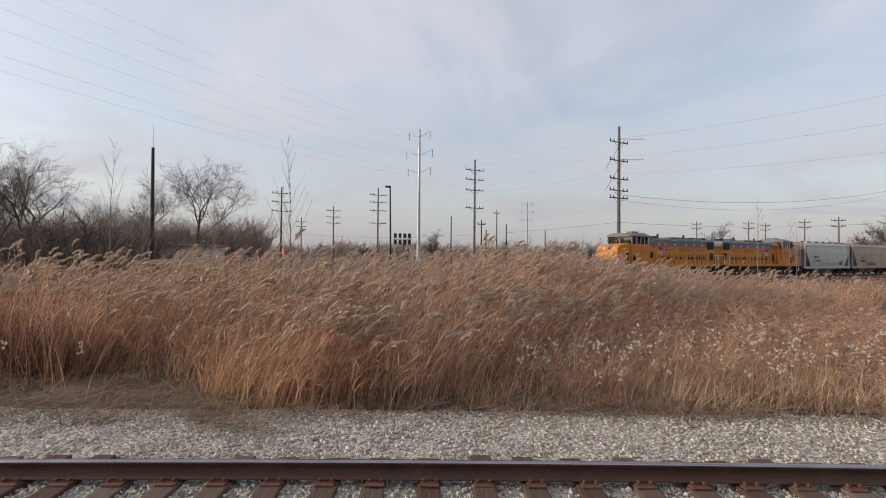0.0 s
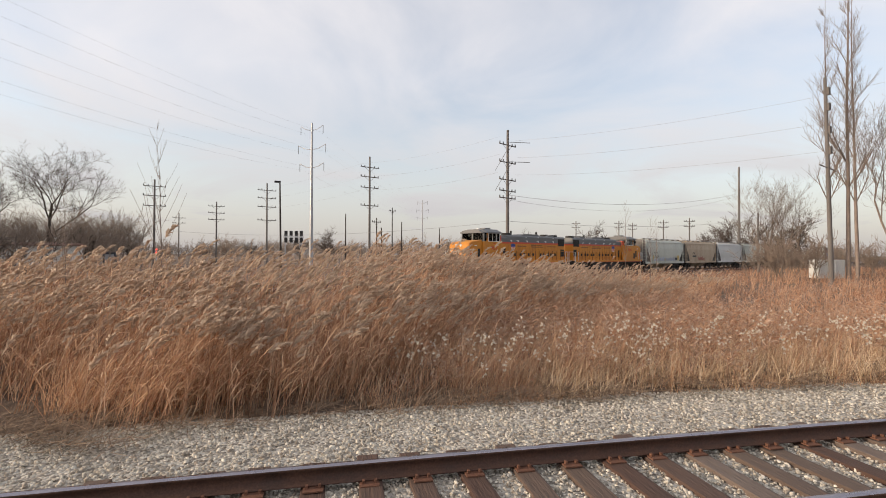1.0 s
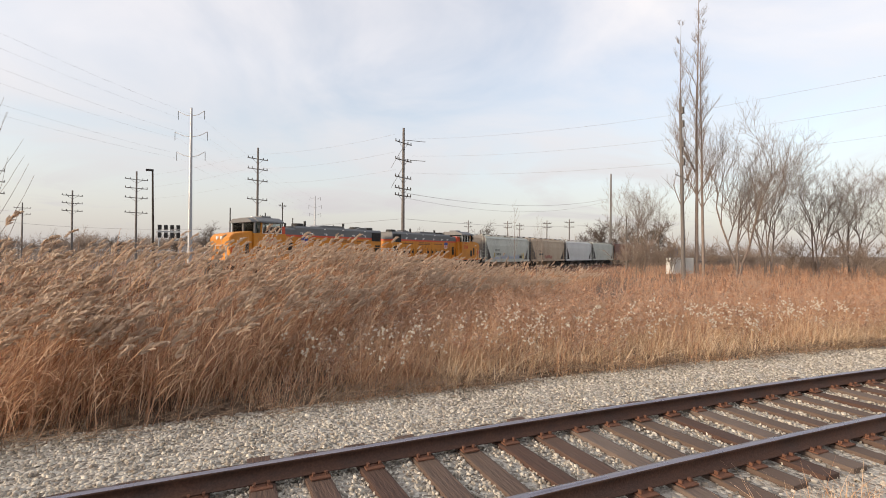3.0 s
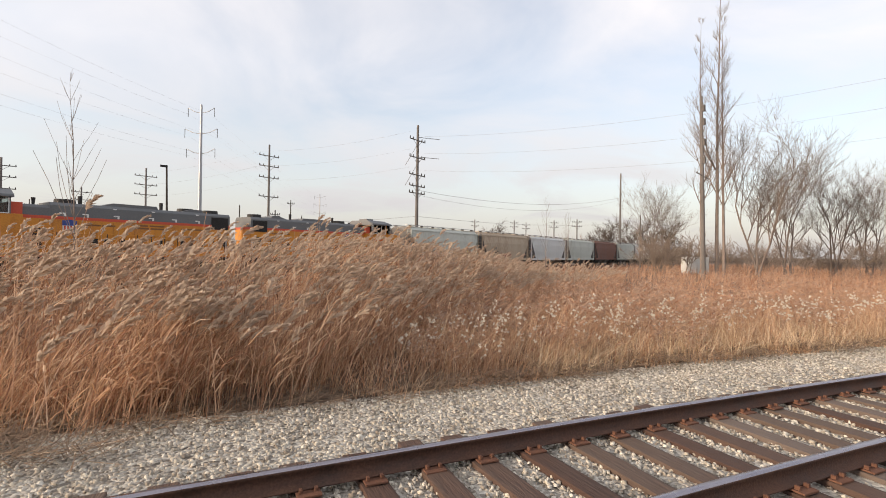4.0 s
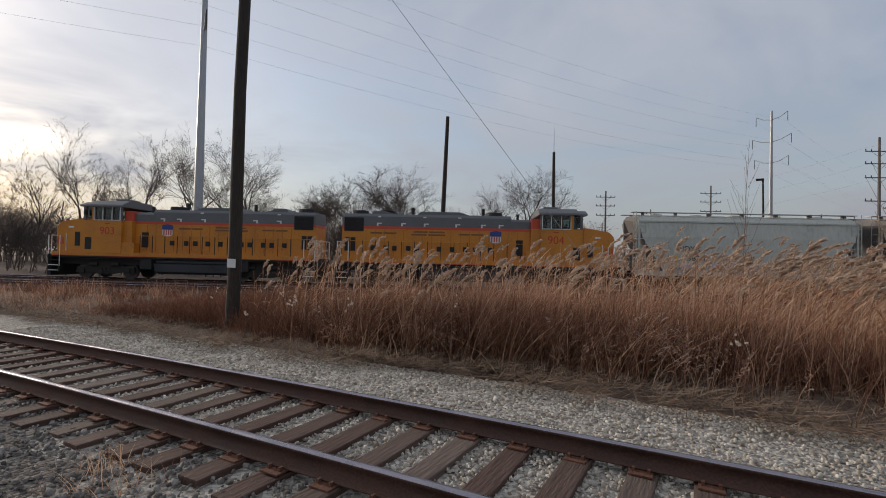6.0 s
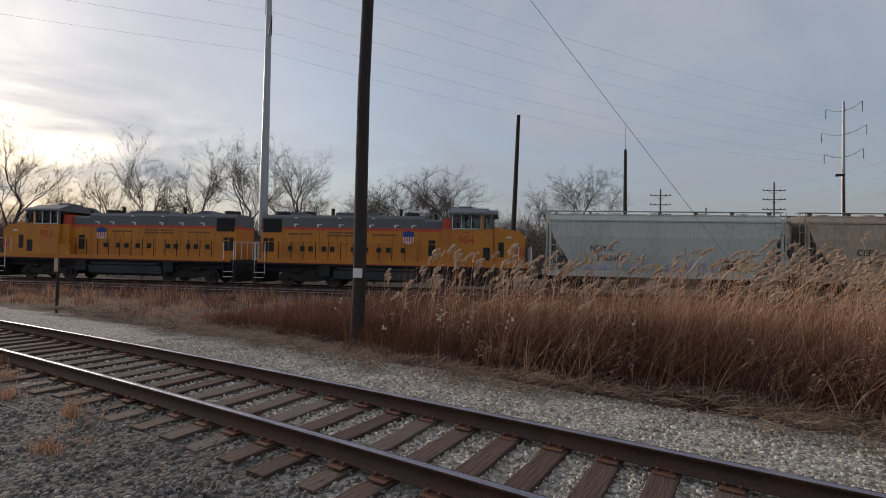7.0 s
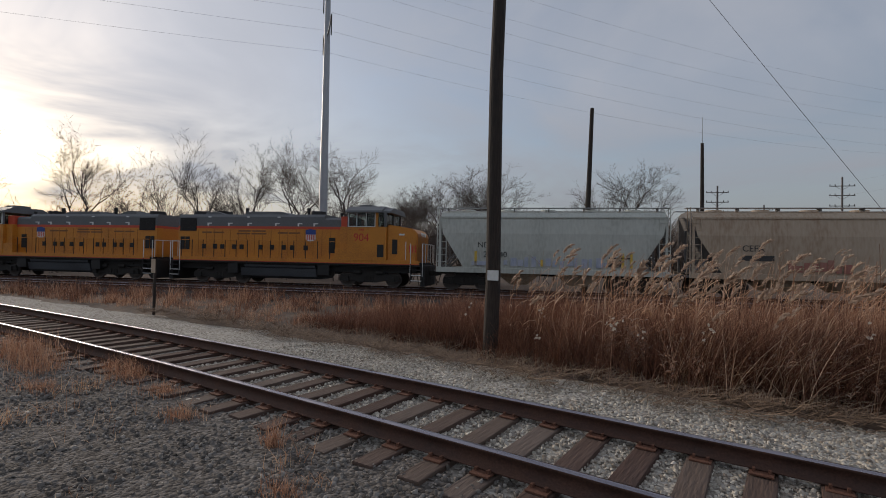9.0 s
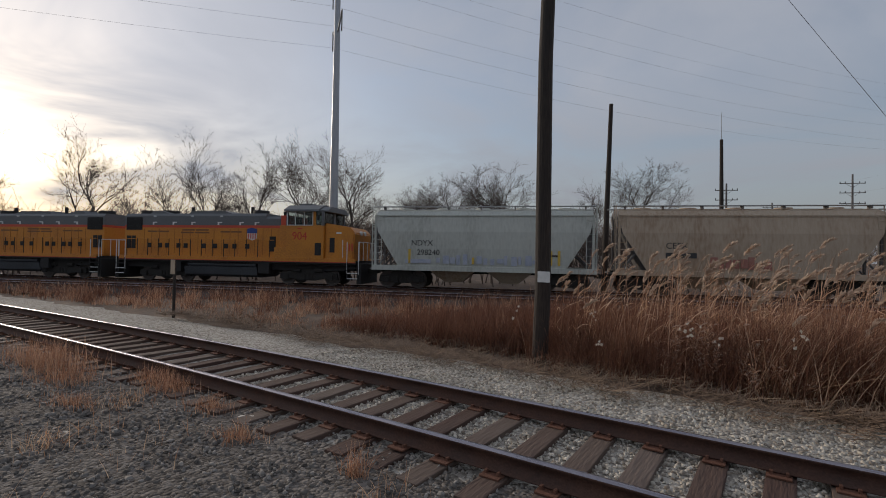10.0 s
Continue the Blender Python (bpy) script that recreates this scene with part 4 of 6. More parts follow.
# x of the lead cab's front corner along the line, time by time
RUN = [(0.0, 20.34), (0.5, 17.88), (1.0, 15.41), (1.5, 12.95), (2.0, 10.39), (2.5, 7.63), (3.0, 3.27), (3.4, -1.57), (3.8, -9.01), (4.2, -16.45), (4.5, -21.88), (5.0, -29.3), (5.5, -37.79), (6.0, -45.07), (6.5, -50.24), (7.0, -53.9), (7.5, -56.76), (8.0, -59.17), (8.5, -61.28), (9.0, -63.48), (9.5, -65.68), (10.0, -67.88)]


def run_x(t):
    ts, xs_ = [r[0] for r in RUN], [r[1] for r in RUN]
    return float(np.interp(t, ts, xs_))

# ---- poles, wires and trackside things ----
def crossarm(bm, z, half, turn, drop=0.0):
    c, s = math.cos(radians(turn)), math.sin(radians(turn))
    add_rod(bm, (-half * c, -half * s, z - drop), (half * c, half * s, z + drop), 0.07, sides=4)


def utility_pole(x, y, h, r, arms, turn, mat, label, lean=(0, 0), half=1.3, extra=""):
    top = tagged(new("utility_pole"), label, "utility pole", "poles")
    top.matrix_basis = pose(x, y, -0.4, lean[0], lean[1], 0)
    part("shaft", rod((0, 0, 0), (0, 0, h + 0.4), r, r * 0.62, 12), mat, top)
    c, s = math.cos(radians(turn)), math.sin(radians(turn))
    for z in arms:
        bm = bmesh.new()
        crossarm(bm, z + 0.4, half, turn)
        a = part("crossarm", bm, M_GREYPOLE, top)
        for k in (-0.95, -0.55, 0.55, 0.95):
            part("insulator", rod((k * half * c, k * half * s, z + 0.46), (k * half * c, k * half * s, z + 0.72), 0.07, 0.05, 8), M_BLACK, a)
        for e in (-1, 1):
            part("brace", rod((e * half * 0.55 * c, e * half * 0.55 * s, z + 0.38), (0, 0, z - 0.35), 0.025, sides=4), M_GREYPOLE, top)
    if extra == "mast":
        part("mast", rod((0, 0, h + 0.3), (0, 0, h + 2.3), 0.03, 0.015, 6), M_GALV, top, "thin antenna mast")
    if extra == "gear":
        for z in (h - 1.0, h - 2.2, h - 4.0, h - 5.6):
            part("equipment_box", box(-0.05, 0.22, -0.26, 0.1, z, z + 0.6, 0.04), M_GREYPOLE, top, "weathered box strapped to the pole")
        part("bracket", rod((-0.9, 0.1, h - 6.4), (0.9, -0.1, h - 6.9), 0.05), M_GREYPOLE, top)
    if extra == "lamp":
        part("lamp_head", box(-0.7, 0.1, -0.16, 0.16, h + 0.25, h + 0.5, 0.05), M_BLACK, top)
    if extra == "stays":
        for z in (h - 1.5, h - 4):
            part("stay", rod((0.3, 0, z), (-2.0, -0.4, z - 3.4), 0.03, sides=4), M_GREYPOLE, top)
            part("side_arm", rod((0, 0, z + 0.4), (3.0, -0.5, z + 0.45), 0.035, sides=4), M_GREYPOLE, top)
    return top


def steel_monopole(x, y, h, r, arms, label):
    top = tagged(new("steel_pole"), label, "transmission pole", "poles")
    top.matrix_basis = pose(x, y, -0.4, 0, 0, -39)
    part("shaft", rod((0, 0, 0), (0, 0, h + 0.4), r, r * 0.45, 14), M_GALV, top)
    for z, half in arms:
        for e in (-1, 1):
            bm = bmesh.new()
            p = [Vector((0, 0, z)), Vector((e * half * 0.5, 0, z + 0.25)), Vector((e * half * 0.85, 0, z + 0.75)), Vector((e * half, 0, z + 1.0))]
            for a, b in zip(p, p[1:]):
                add_rod(bm, a, b, 0.08, 0.05, 6)
            arm = part("arm", bm, M_GALV, top)
            part("insulator", rod((e * half, 0, z + 0.95), (e * half, 0, z - 0.7), 0.05, sides=8), M_BLACK, arm)
    return top


near_pole = tagged(new("utility_pole"), "tall dark creosoted wooden pole with a white tag", "utility pole", "poles")
near_pole.matrix_basis = pose(-18.3, 11.3, -0.4, 0, 0.6)
bm = bmesh.new()
zs = [0, 1.5, 3.5, 6, 9, 12, 14.2]
rings = []
for z in zs:
    r, off = 0.16 - z * 0.003, 0.03 * math.sin(z * 0.9)
    rings.append([bm.verts.new((off + r * math.cos(k * math.pi / 8), r * math.sin(k * math.pi / 8), z)) for k in range(16)])
for a, b in zip(rings, rings[1:]):
    for k in range(16):
        bm.faces.new([a[k], a[(k + 1) % 16], b[(k + 1) % 16], b[k]])
bm.faces.new(rings[-1])
part("shaft", bm, M_POLE, near_pole)
part("tag", box(-0.02, 0.22, -0.2, -0.175, 1.62, 1.83), M_WHITE, near_pole, "small white tag plate")
part("stay_clamp", rod((0, 0, 12.85), (0, 0, 13.05), 0.15, sides=14), M_GALV, near_pole)


def wire(name, pts, r, label, sag=0.0):
    bm = bmesh.new()
    for (a, b) in zip(pts, pts[1:]):
        a, b = Vector(a), Vector(b)
        n = 14 if sag else 1
        q = [a.lerp(b, k / n) - Vector((0, 0, sag * 4 * (k / n) * (1 - k / n))) for k in range(n + 1)]
        for c, d in zip(q, q[1:]):
            add_rod(bm, c, d, r, sides=4)
    me = bpy.data.meshes.new(name)
    bm.to_mesh(me)
    bm.free()
    me.materials.append(M_WIRE)
    return tagged(new(name, me), label, "cable")


wire("guy_wire", [(-8.9, 15.7, -0.4), (-18.2, 11.3, 12.55)], 0.006, "thin steel guy wire staying the dark pole")
utility_pole(-21.0, 32.6, 11.15, 0.19, [], 0, M_POLE, "bare dark wooden pole stub behind the track", lean=(0, 1.6))
utility_pole(-14.6, 40.7, 10.15, 0.17, [], 0, M_POLE, "dark wooden pole with a thin mast", lean=(0, -0.4), extra="mast")
steel_monopole(-42.5, 32.5, 29.4, 0.4, [(28.2, 2.0), (24.2, 2.4), (20.4, 2.1)], "tall pale galvanised steel transmission pole with curved arms")
steel_monopole(15.1, 103.5, 29.4, 0.42, [(28.2, 2.6), (24.2, 3.2), (20.4, 2.8)], "slender steel transmission pole with curved arms")
steel_monopole(88, 229, 29.5, 0.42, [(28.2, 2.6), (24.2, 3.2), (20.4, 2.8)], "far slender steel transmission pole with curved arms")
big = utility_pole(31.9, 52.9, 17.8, 0.24, [15.9, 13.7, 11.5, 9.2, 10.1], 20, M_GREYPOLE, "tall wooden line pole with five crossarms and stays", half=1.6, extra="stays")
utility_pole(21.1, 79.4, 18.4, 0.22, [16.6, 15.0, 13.2, 10.2], 15, M_GREYPOLE, "wooden line pole with four crossarms", half=1.7)
utility_pole(6.9, 112.3, 17.5, 0.22, [15.9, 14.2, 12.3, 9.4], 15, M_GREYPOLE, "wooden line pole with four crossarms", half=2.0)
utility_pole(-12.8, 100.2, 15.3, 0.22, [14.1, 12.4, 10.6], 15, M_GREYPOLE, "wooden line pole with three crossarms", half=1.8)
utility_pole(-3.5, 128, 14.5, 0.22, [13.4, 11.8, 10.2], 15, M_GREYPOLE, "wooden line pole with three crossarms", half=1.8)
utility_pole(-17, 190, 16, 0.25, [14.4, 12.6], 15, M_GREYPOLE, "far wooden line pole with crossarms", half=2.0)
utility_pole(6.1, 68.7, 11.8, 0.15, [], 0, M_POLE, "dark pole carrying a yard lamp", lean=(0, -1.0), extra="lamp")
utility_pole(86.7, 61.0, 18.6, 0.24, [14.0], 40, M_GREYPOLE, "tall wooden pole with one crossarm", half=1.6)
utility_pole(43.2, 22.8, 16.0, 0.18, [], 0, M_GREYPOLE, "leaning weathered pole with strapped equipment", lean=(0, -2.6), extra="gear")
utility_pole(58, 38.4, 7.2, 0.13, [], 0, M_GREYPOLE, "pale grey post in the field edge")
for px, py, h, arms in ((21.5, 100, 10.4, []), (25.3, 90, 9.0, [8.2]), (35, 111, 13.2, [12.4]), (33, 98, 8.9, []), (47.5, 111.5, 8.6, []), (28, 96, 7.5, [])):
    utility_pole(px, py, h, 0.16, arms, 10, M_POLE, "thin dark pole beside the far tracks", half=0.9)
for deg, d, h in ((51.2, 150, 12.2), (46.6, 150, 12.0), (45.2, 160, 12), (42.1, 140, 11.4), (39.6, 130, 11.0)):
    utility_pole(d * math.cos(radians(deg)), d * math.sin(radians(deg)), h, 0.2, [h - 0.8, h - 2], -40, M_GREYPOLE, "far line pole with crossarms", half=1.2)
for z in (15.9, 13.7, 11.5):
    wire("power_line", [(33.3, 53.4, z + 0.8), (43.0, 22.6, z - 1.2), (70, -70, z + 4)], 0.008, "thin overhead power line", 0.5)
    wire("power_line", [(30.4, 52.3, z + 0.8), (19.6, 79, z + 1.2), (5, 112, z + 0.2)], 0.007, "thin overhead power line", 0.6)
wire("power_line", [(31.9, 52.9, 9.6), (86.7, 61, 13.6)], 0.02, "sagging bundled overhead cable between poles", 1.6)
wire("power_line", [(31.9, 52.9, 9.0), (86.7, 61, 13.2)], 0.014, "sagging bundled overhead cable between poles", 2.1)
wire("power_line", [(31.9, 52.9, 6.3), (86.7, 61, 8.4)], 0.018, "sagging dark overhead cable between poles", 0.8)
wire("power_line", [(31.9, 52.9, 6.3), (-12.8, 100.2, 6.4)], 0.018, "sagging dark overhead cable between poles", 1.4)
for z, h in ((27.4, 2.0), (23.4, 2.4), (19.6, 2.1)):
    for e in (-1, 1):
        ox, oy = e * h * 0.777, -e * h * 0.629
        wire("power_line", [(-108 + ox, -48 + oy, z), (-42.5 + ox, 32.5 + oy, z), (15.1 + ox, 103.5 + oy, z), (88 + ox, 229 + oy, z)], 0.007, "thin overhead power line between steel poles", 1.8)

# mileage post by the tracks
post = tagged(new("sign_post"), "rusty post with a small faded rectangular sign", "sign", "")
post.matrix_basis = pose(-29.9, 11.1, -0.35)
part("post", rod((0, 0, 0), (0, 0, 1.75), 0.045, sides=8), M_POLE, post)
part("sign_plate", box(-0.1, 0.1, -0.07, -0.05, 1.35, 1.8), M_CAR_TAN, post)

shed = tagged(new("shed"), "low white painted shed far across the tracks", "shed")
shed.matrix_basis = pose(-25.2, 88, -0.4, 0, 0, 8)
part("wall", box(-4.6, 4.6, -2, 2, 0, 3.5, 0.03), M_WHITE, shed)
bm = bmesh.new()
add_loft(bm, [(-2.3, 3.5), (2.3, 3.5), (2.3, 3.62), (0, 4.0), (-2.3, 3.62)], -4.9, 4.9)
part("roof", bm, M_CAR_BROWN, shed, "reddish flat roof")
part("door", box(-3.6, -2.6, -2.06, -2.0, 0, 2.1), M_GREY, shed)
hut = tagged(new("equipment_cabinet"), "pale blue-grey equipment cabinet beside the white shed", "cabinet")
hut.matrix_basis = pose(-17.0, 88, -0.4)
part("body", box(-0.8, 0.8, -0.6, 0.6, 0, 2.6, 0.05), M_TANK, hut)
part("door", box(-0.6, 0.6, -0.64, -0.6, 0.2, 2.3), M_GALV, hut)

sig = tagged(new("railway_signal"), "railway signal with two rows of dark lamp heads", "railway signal")
sig.matrix_basis = pose(9.2, 82, -0.4, 0, 0, -10)
for x in (-1.3, 1.3):
    part("mast", rod((x, 0, 0), (x, 0, 6.1), 0.1, sides=8), M_GALV, sig)
for k in range(4):
    for z in (4.3, 5.4):
        bm = bmesh.new()
        add_box(bm, -1.45 + k * 0.8, -0.95 + k * 0.8, -0.12, 0.05, z, z + 0.8, 0.05)
        part("lamp_head", bm, M_BLACK, sig)
part("gantry", box(-1.6, 1.6, -0.05, 0.05, 5.14, 5.3), M_GALV, sig)
cross = tagged(new("crossing_signal"), "small far crossing signal with a red lamp", "railway signal")
cross.matrix_basis = pose(-14.6, 118, -0.4)
part("mast", rod((0, 0, 0), (0, 0, 4.0), 0.08, sides=8), M_GALV, cross)
for z in (2.6, 3.3):
    part("lens", rod((0, -0.1, z), (0, -0.22, z), 0.2, sides=12), m_red, cross, "lit red lens")
box_white = tagged(new("storage_box"), "pale graffitied steel box beneath the bare trees", "container")
box_white.matrix_basis = pose(58.2, 31.2, -0.35, 0, 0, -30)
bm = box(-1.3, 1.3, -0.8, 0.8, 0, 2.0, 0.04)
part("body", bm, M_CAR_WHITE, box_white)
for k in range(4):
    part("rib", box(-1.15 + k * 0.75, -1.07 + k * 0.75, -0.85, -0.8, 0.1, 1.9), M_CAR_WHITE, box_white)


# ---- trees ----
def grow(seed, height, trunk_r, spread, forks, depth, up=0.55, first=0.25, stems=1, twig=0.012, wobble=0.1, leader=0.0, base=0.0):
    """Limbs of a bare tree as tapered tubes: (a, b, ra, rb, level)."""
    s = np.random.RandomState(seed)
    segs = []

    def limb(p, d, length, r, level):
        n = 4 if level == 0 else (3 if level < 3 else 2)
        q, v = np.array(p, float), np.array(d, float)
        for k in range(n):
            v = v + s.normal(0, wobble * (1 + 0.5 * level), 3) + np.array([0, 0, 0.10 * up])
            v /= np.linalg.norm(v)
            e = q + v * length / n
            r2 = r * (0.86 if level else 0.84)
            segs.append((q, e, r, r2, level))
            t = (k + 1) / n
            if level < depth and (level > 0 or t > first):
                for _ in range(forks if level < depth - 1 else forks + 1):
                    if s.rand() < 0.86:
                        a = s.uniform(0, 2 * np.pi)
                        side = np.array([math.cos(a), math.sin(a), 0])
                        side -= v * side.dot(v)
                        nd = v * (1 - spread) + side * spread + np.array([0, 0, up * 0.35])
                        nd /= np.linalg.norm(nd)
                        limb(e, nd, length * s.uniform(0.5, 0.74), max(twig, r2 * s.uniform(0.5, 0.7)), level + 1)
            q, r = e, r2

    if leader:
        q, v, n = np.zeros(3), np.array([0, 0, 1.0]), 14
        for k in range(n):
            t = (k + 1) / n
            v = v + s.normal(0, wobble, 3) * [1, 1, 0]
            v = v / np.linalg.norm(v) * 0.7 + np.array([0, 0, 0.3])
            e = q + v * height / n
            r, r2 = trunk_r * (1 - 0.93 * k / n), trunk_r * (1 - 0.93 * t)
            segs.append((q, e, r, r2, 0))
            if t > first:
                for _ in range(forks):
                    a = s.uniform(0, 2 * np.pi)
                    nd = np.array([math.cos(a) * spread, math.sin(a) * spread, up])
                    limb(e, nd / np.linalg.norm(nd), height * leader * (1.12 - t) * s.uniform(0.6, 1.2), max(twig, r2 * 0.45), 1)
            q = e
        return segs
    for k in range(stems):
        a = s.uniform(0, 2 * np.pi)
        lean = 0.0 if stems == 1 else 0.28
        limb((base * s.uniform(-1, 1) + 0.25 * lean * math.cos(a), base * s.uniform(-1, 1) + 0.25 * lean * math.sin(a), 0), (lean * math.cos(a), lean * math.sin(a), 1), height * s.uniform(0.42, 0.52), trunk_r, 0)
    return segs


def tree(seed, height, trunk_r, spread, forks, depth, bark, twigs, label, name="tree", split=1, **kw):
    segs = grow(seed, height, trunk_r, spread, forks, depth, **kw)
    zmax = max(b[2] for _, b, *_ in segs)
    k = height / zmax
    top = tagged(new(name), label, "tree" if name == "tree" else "bush", "trees")
    kinds = (("crown", lambda l: True, twigs, 3),) if name == "thicket" else None
    for nm, sel, mat, sides in kinds or (("trunk", lambda l: l <= split, bark, 6), ("crown", lambda l: l > split, twigs, 3)):
        g = [x for x in segs if sel(x[4])]
        sp = Soup()
        sp.tubes(np.array([x[0] for x in g]) * k, np.array([x[1] for x in g]) * k, np.array([x[2] for x in g]), np.array([x[3] for x in g]), 0, sides)
        o = new(nm, sp.mesh(nm, [mat], True))
        o.parent = top
    return top


def plant(ob, spots):
    """Sets a tree at the first spot and copies at the rest: x, y, height factor."""
    for k, (x, y, f) in enumerate(spots):
        m = pose(x, y, -0.4, 0, 0, (x * 37 + y * 91) % 360) @ Matrix.Diagonal((f, f, f, 1))
        if k == 0:
            ob.matrix_basis = m
        else:
            c = copy_thing(ob, pose(x, y, -0.4, 0, 0, (x * 37 + y * 91) % 360))
            c.scale = (f, f, f)


def at(deg, d, ox=-15.4, oy=1.9):
    return ox + d * math.cos(radians(deg)), oy + d * math.sin(radians(deg))


oak_a = tree(11, 21.5, 0.36, 0.46, 2, 5, M_BARK, M_TWIG, "tall bare deciduous tree beyond the tracks", first=0.45, twig=0.012, wobble=0.09, up=0.42)
oak_b = tree(23, 21.0, 0.34, 0.5, 2, 5, M_BARK, M_TWIG, "broad bare deciduous tree beyond the tracks", first=0.4, twig=0.012, wobble=0.09, up=0.4)
oak_c = tree(31, 21.5, 0.3, 0.4, 2, 5, M_BARK, M_TWIG, "upright bare deciduous tree beyond the tracks", first=0.45, twig=0.012, wobble=0.085, up=0.5)
plant(oak_a, [(*at(156, 74), 0.88), (*at(135.3, 83), 1.08), (*at(111.9, 95), 0.98), (*at(103, 100), 0.86), (-60, 93, 0.85), (*at(131, 92, 0, 0), 0.62), (*at(122, 96, 0, 0), 0.66), (*at(110, 112, 0, 0), 0.6), (*at(168, 90), 0.8)])
plant(oak_b, [(*at(128.9, 82), 1.05), (*at(97.5, 98), 1.0), (*at(119.5, 100, 0, 0), 0.95), (*at(117.9, 98), 0.9), (-72, 100, 0.9), (*at(126, 90, 0, 0), 0.64), (*at(115, 100, 0, 0), 0.62), (*at(137, 88, 0, 0), 0.66), (*at(124, 108), 0.78)])
plant(oak_c, [(*at(163.1, 78), 0.78), (*at(145, 80), 0.92), (*at(148.4, 84), 0.82), (*at(139.7, 86), 1.02), (*at(151.5, 92), 0.75), (-84, 110, 0.9), (*at(142.5, 95), 0.8)])
far_t = tree(41, 9.0, 0.16, 0.55, 3, 3, M_BARK, M_TWIG, "small far bare tree on the horizon", twig=0.024)
plant(far_t, [(*at(79.7, 118, 0, 0), 1.05), (*at(56.7, 120, 0, 0), 1.0), (*at(48.8, 75, 0, 0), 0.85), (*at(36.0, 110, 0, 0), 1.25), (*at(34.0, 120, 0, 0), 1.3), (*at(37.5, 118, 0, 0), 1.1), (*at(83, 130, 0, 0), 0.9), (*at(93, 140, 0, 0), 0.7), (*at(88, 150, 0, 0), 0.8), (*at(99.5, 105, 0, 0), 0.9), (*at(103, 100, 0, 0), 0.95), (*at(62, 140, 0, 0), 0.7), (*at(44, 125, 0, 0), 0.75), (*at(32, 105, 0, 0), 1.2), (*at(30, 95, 0, 0), 1.1)])
poplar = tree(53, 28.0, 0.17, 0.48, 2, 3, M_PALEBARK, M_PALETWIG, "tall slender bare poplar by the field edge", up=0.9, first=0.28, wobble=0.022, leader=0.14, twig=0.008)
plant(poplar, [(*at(26.6, 50, 0, 0), 1.0), (*at(27.9, 52, 0, 0), 0.9), (*at(26.0, 48.6, 0, 0), 0.84)])
ash = tree(67, 16.5, 0.13, 0.46, 2, 4, M_PALEBARK, M_PALETWIG, "multi-stemmed bare tree by the field edge", up=0.75, stems=3, twig=0.008, wobble=0.085, base=0.6)
plant(ash, [(*at(23.0, 54, 0, 0), 1.0), (*at(20.6, 58, 0, 0), 0.85), (*at(16.5, 66, 0, 0), 0.85), (*at(14.3, 72, 0, 0), 0.8), (*at(31.6, 60, 0, 0), 0.72), (*at(10, 70, 0, 0), 0.8), (*at(5, 75, 0, 0), 0.9)])

# thickets: many thin stems
thicket = tree(79, 6.2, 0.05, 0.6, 2, 2, M_BRUSH, M_BRUSH, "tangle of bare brush behind the tracks", "thicket", split=0, stems=12, up=0.6, twig=0.026, base=2.8)
spots = []
sr = np.random.RandomState(17)
for deg in np.arange(-5, 33, 1.3):
    spots.append((*at(deg, sr.uniform(54, 88), 0, 0), sr.uniform(0.4, 0.95)))
for deg in np.arange(33, 92, 2.0):
    spots.append((*at(deg, sr.uniform(150, 190), 0, 0), sr.uniform(0.9, 1.3)))
    spots.append((*at(deg + 1.0, sr.uniform(200, 260), 0, 0), sr.uniform(1.3, 2.0)))
for deg in np.arange(92, 104, 1.5):
    spots.append((*at(deg, sr.uniform(120, 170), 0, 0), sr.uniform(1.0, 1.4)))
plant(thicket, spots)
dark_thicket = tree(97, 8.6, 0.08, 0.52, 2, 2, M_BRUSH, M_BRUSH, "dense dark bare brush under the far trees", "thicket", split=0, stems=12, up=0.5, twig=0.019, base=3.4, wobble=0.11)
plant(dark_thicket, [(*at(deg + sr.uniform(-0.3, 0.3), sr.uniform(82, 106)), sr.uniform(0.85, 1.35)) for deg in np.arange(91, 178, 1.0)])

low_thicket = tree(101, 4.6, 0.05, 0.55, 2, 2, M_TWIG, M_TWIG, "low dark tangled brush just beyond the main tracks", "thicket", split=0, stems=9, up=0.5, twig=0.022, base=2.2, wobble=0.12)
plant(low_thicket, [(x, LINE_Y0 + LINE_SLOPE * x + sr.uniform(8, 15), sr.uniform(0.85, 1.35)) for x in np.arange(-128, -12, 3.0)])

# young trees among the reeds
sap_a = tree(83, 5.6, 0.024, 0.5, 3, 1, M_PALEBARK, M_PALETWIG, "slender bare sapling rising out of the reeds", "sapling", split=0, up=0.95, first=0.36, twig=0.004, wobble=0.035, leader=0.42)
plant(sap_a, [(-1.5, 13.0, 1.0), (-5.1, 11.9, 0.9), (-3.6, 14.2, 0.78), (18.5, 19.0, 0.95), (-6.3, 17.0, 0.95), (19.6, 18.4, 0.8), (26, 24, 0.9)])


# ---- reeds, grass and stones ----
def lean_field(x, y):
    """Wind lean of the reeds: mostly to the right."""
    return 0.4 + 0.18 * np.sin(0.9 * x + 0.5 * y) + 0.1 * np.sin(2.3 * y - 1.1 * x)


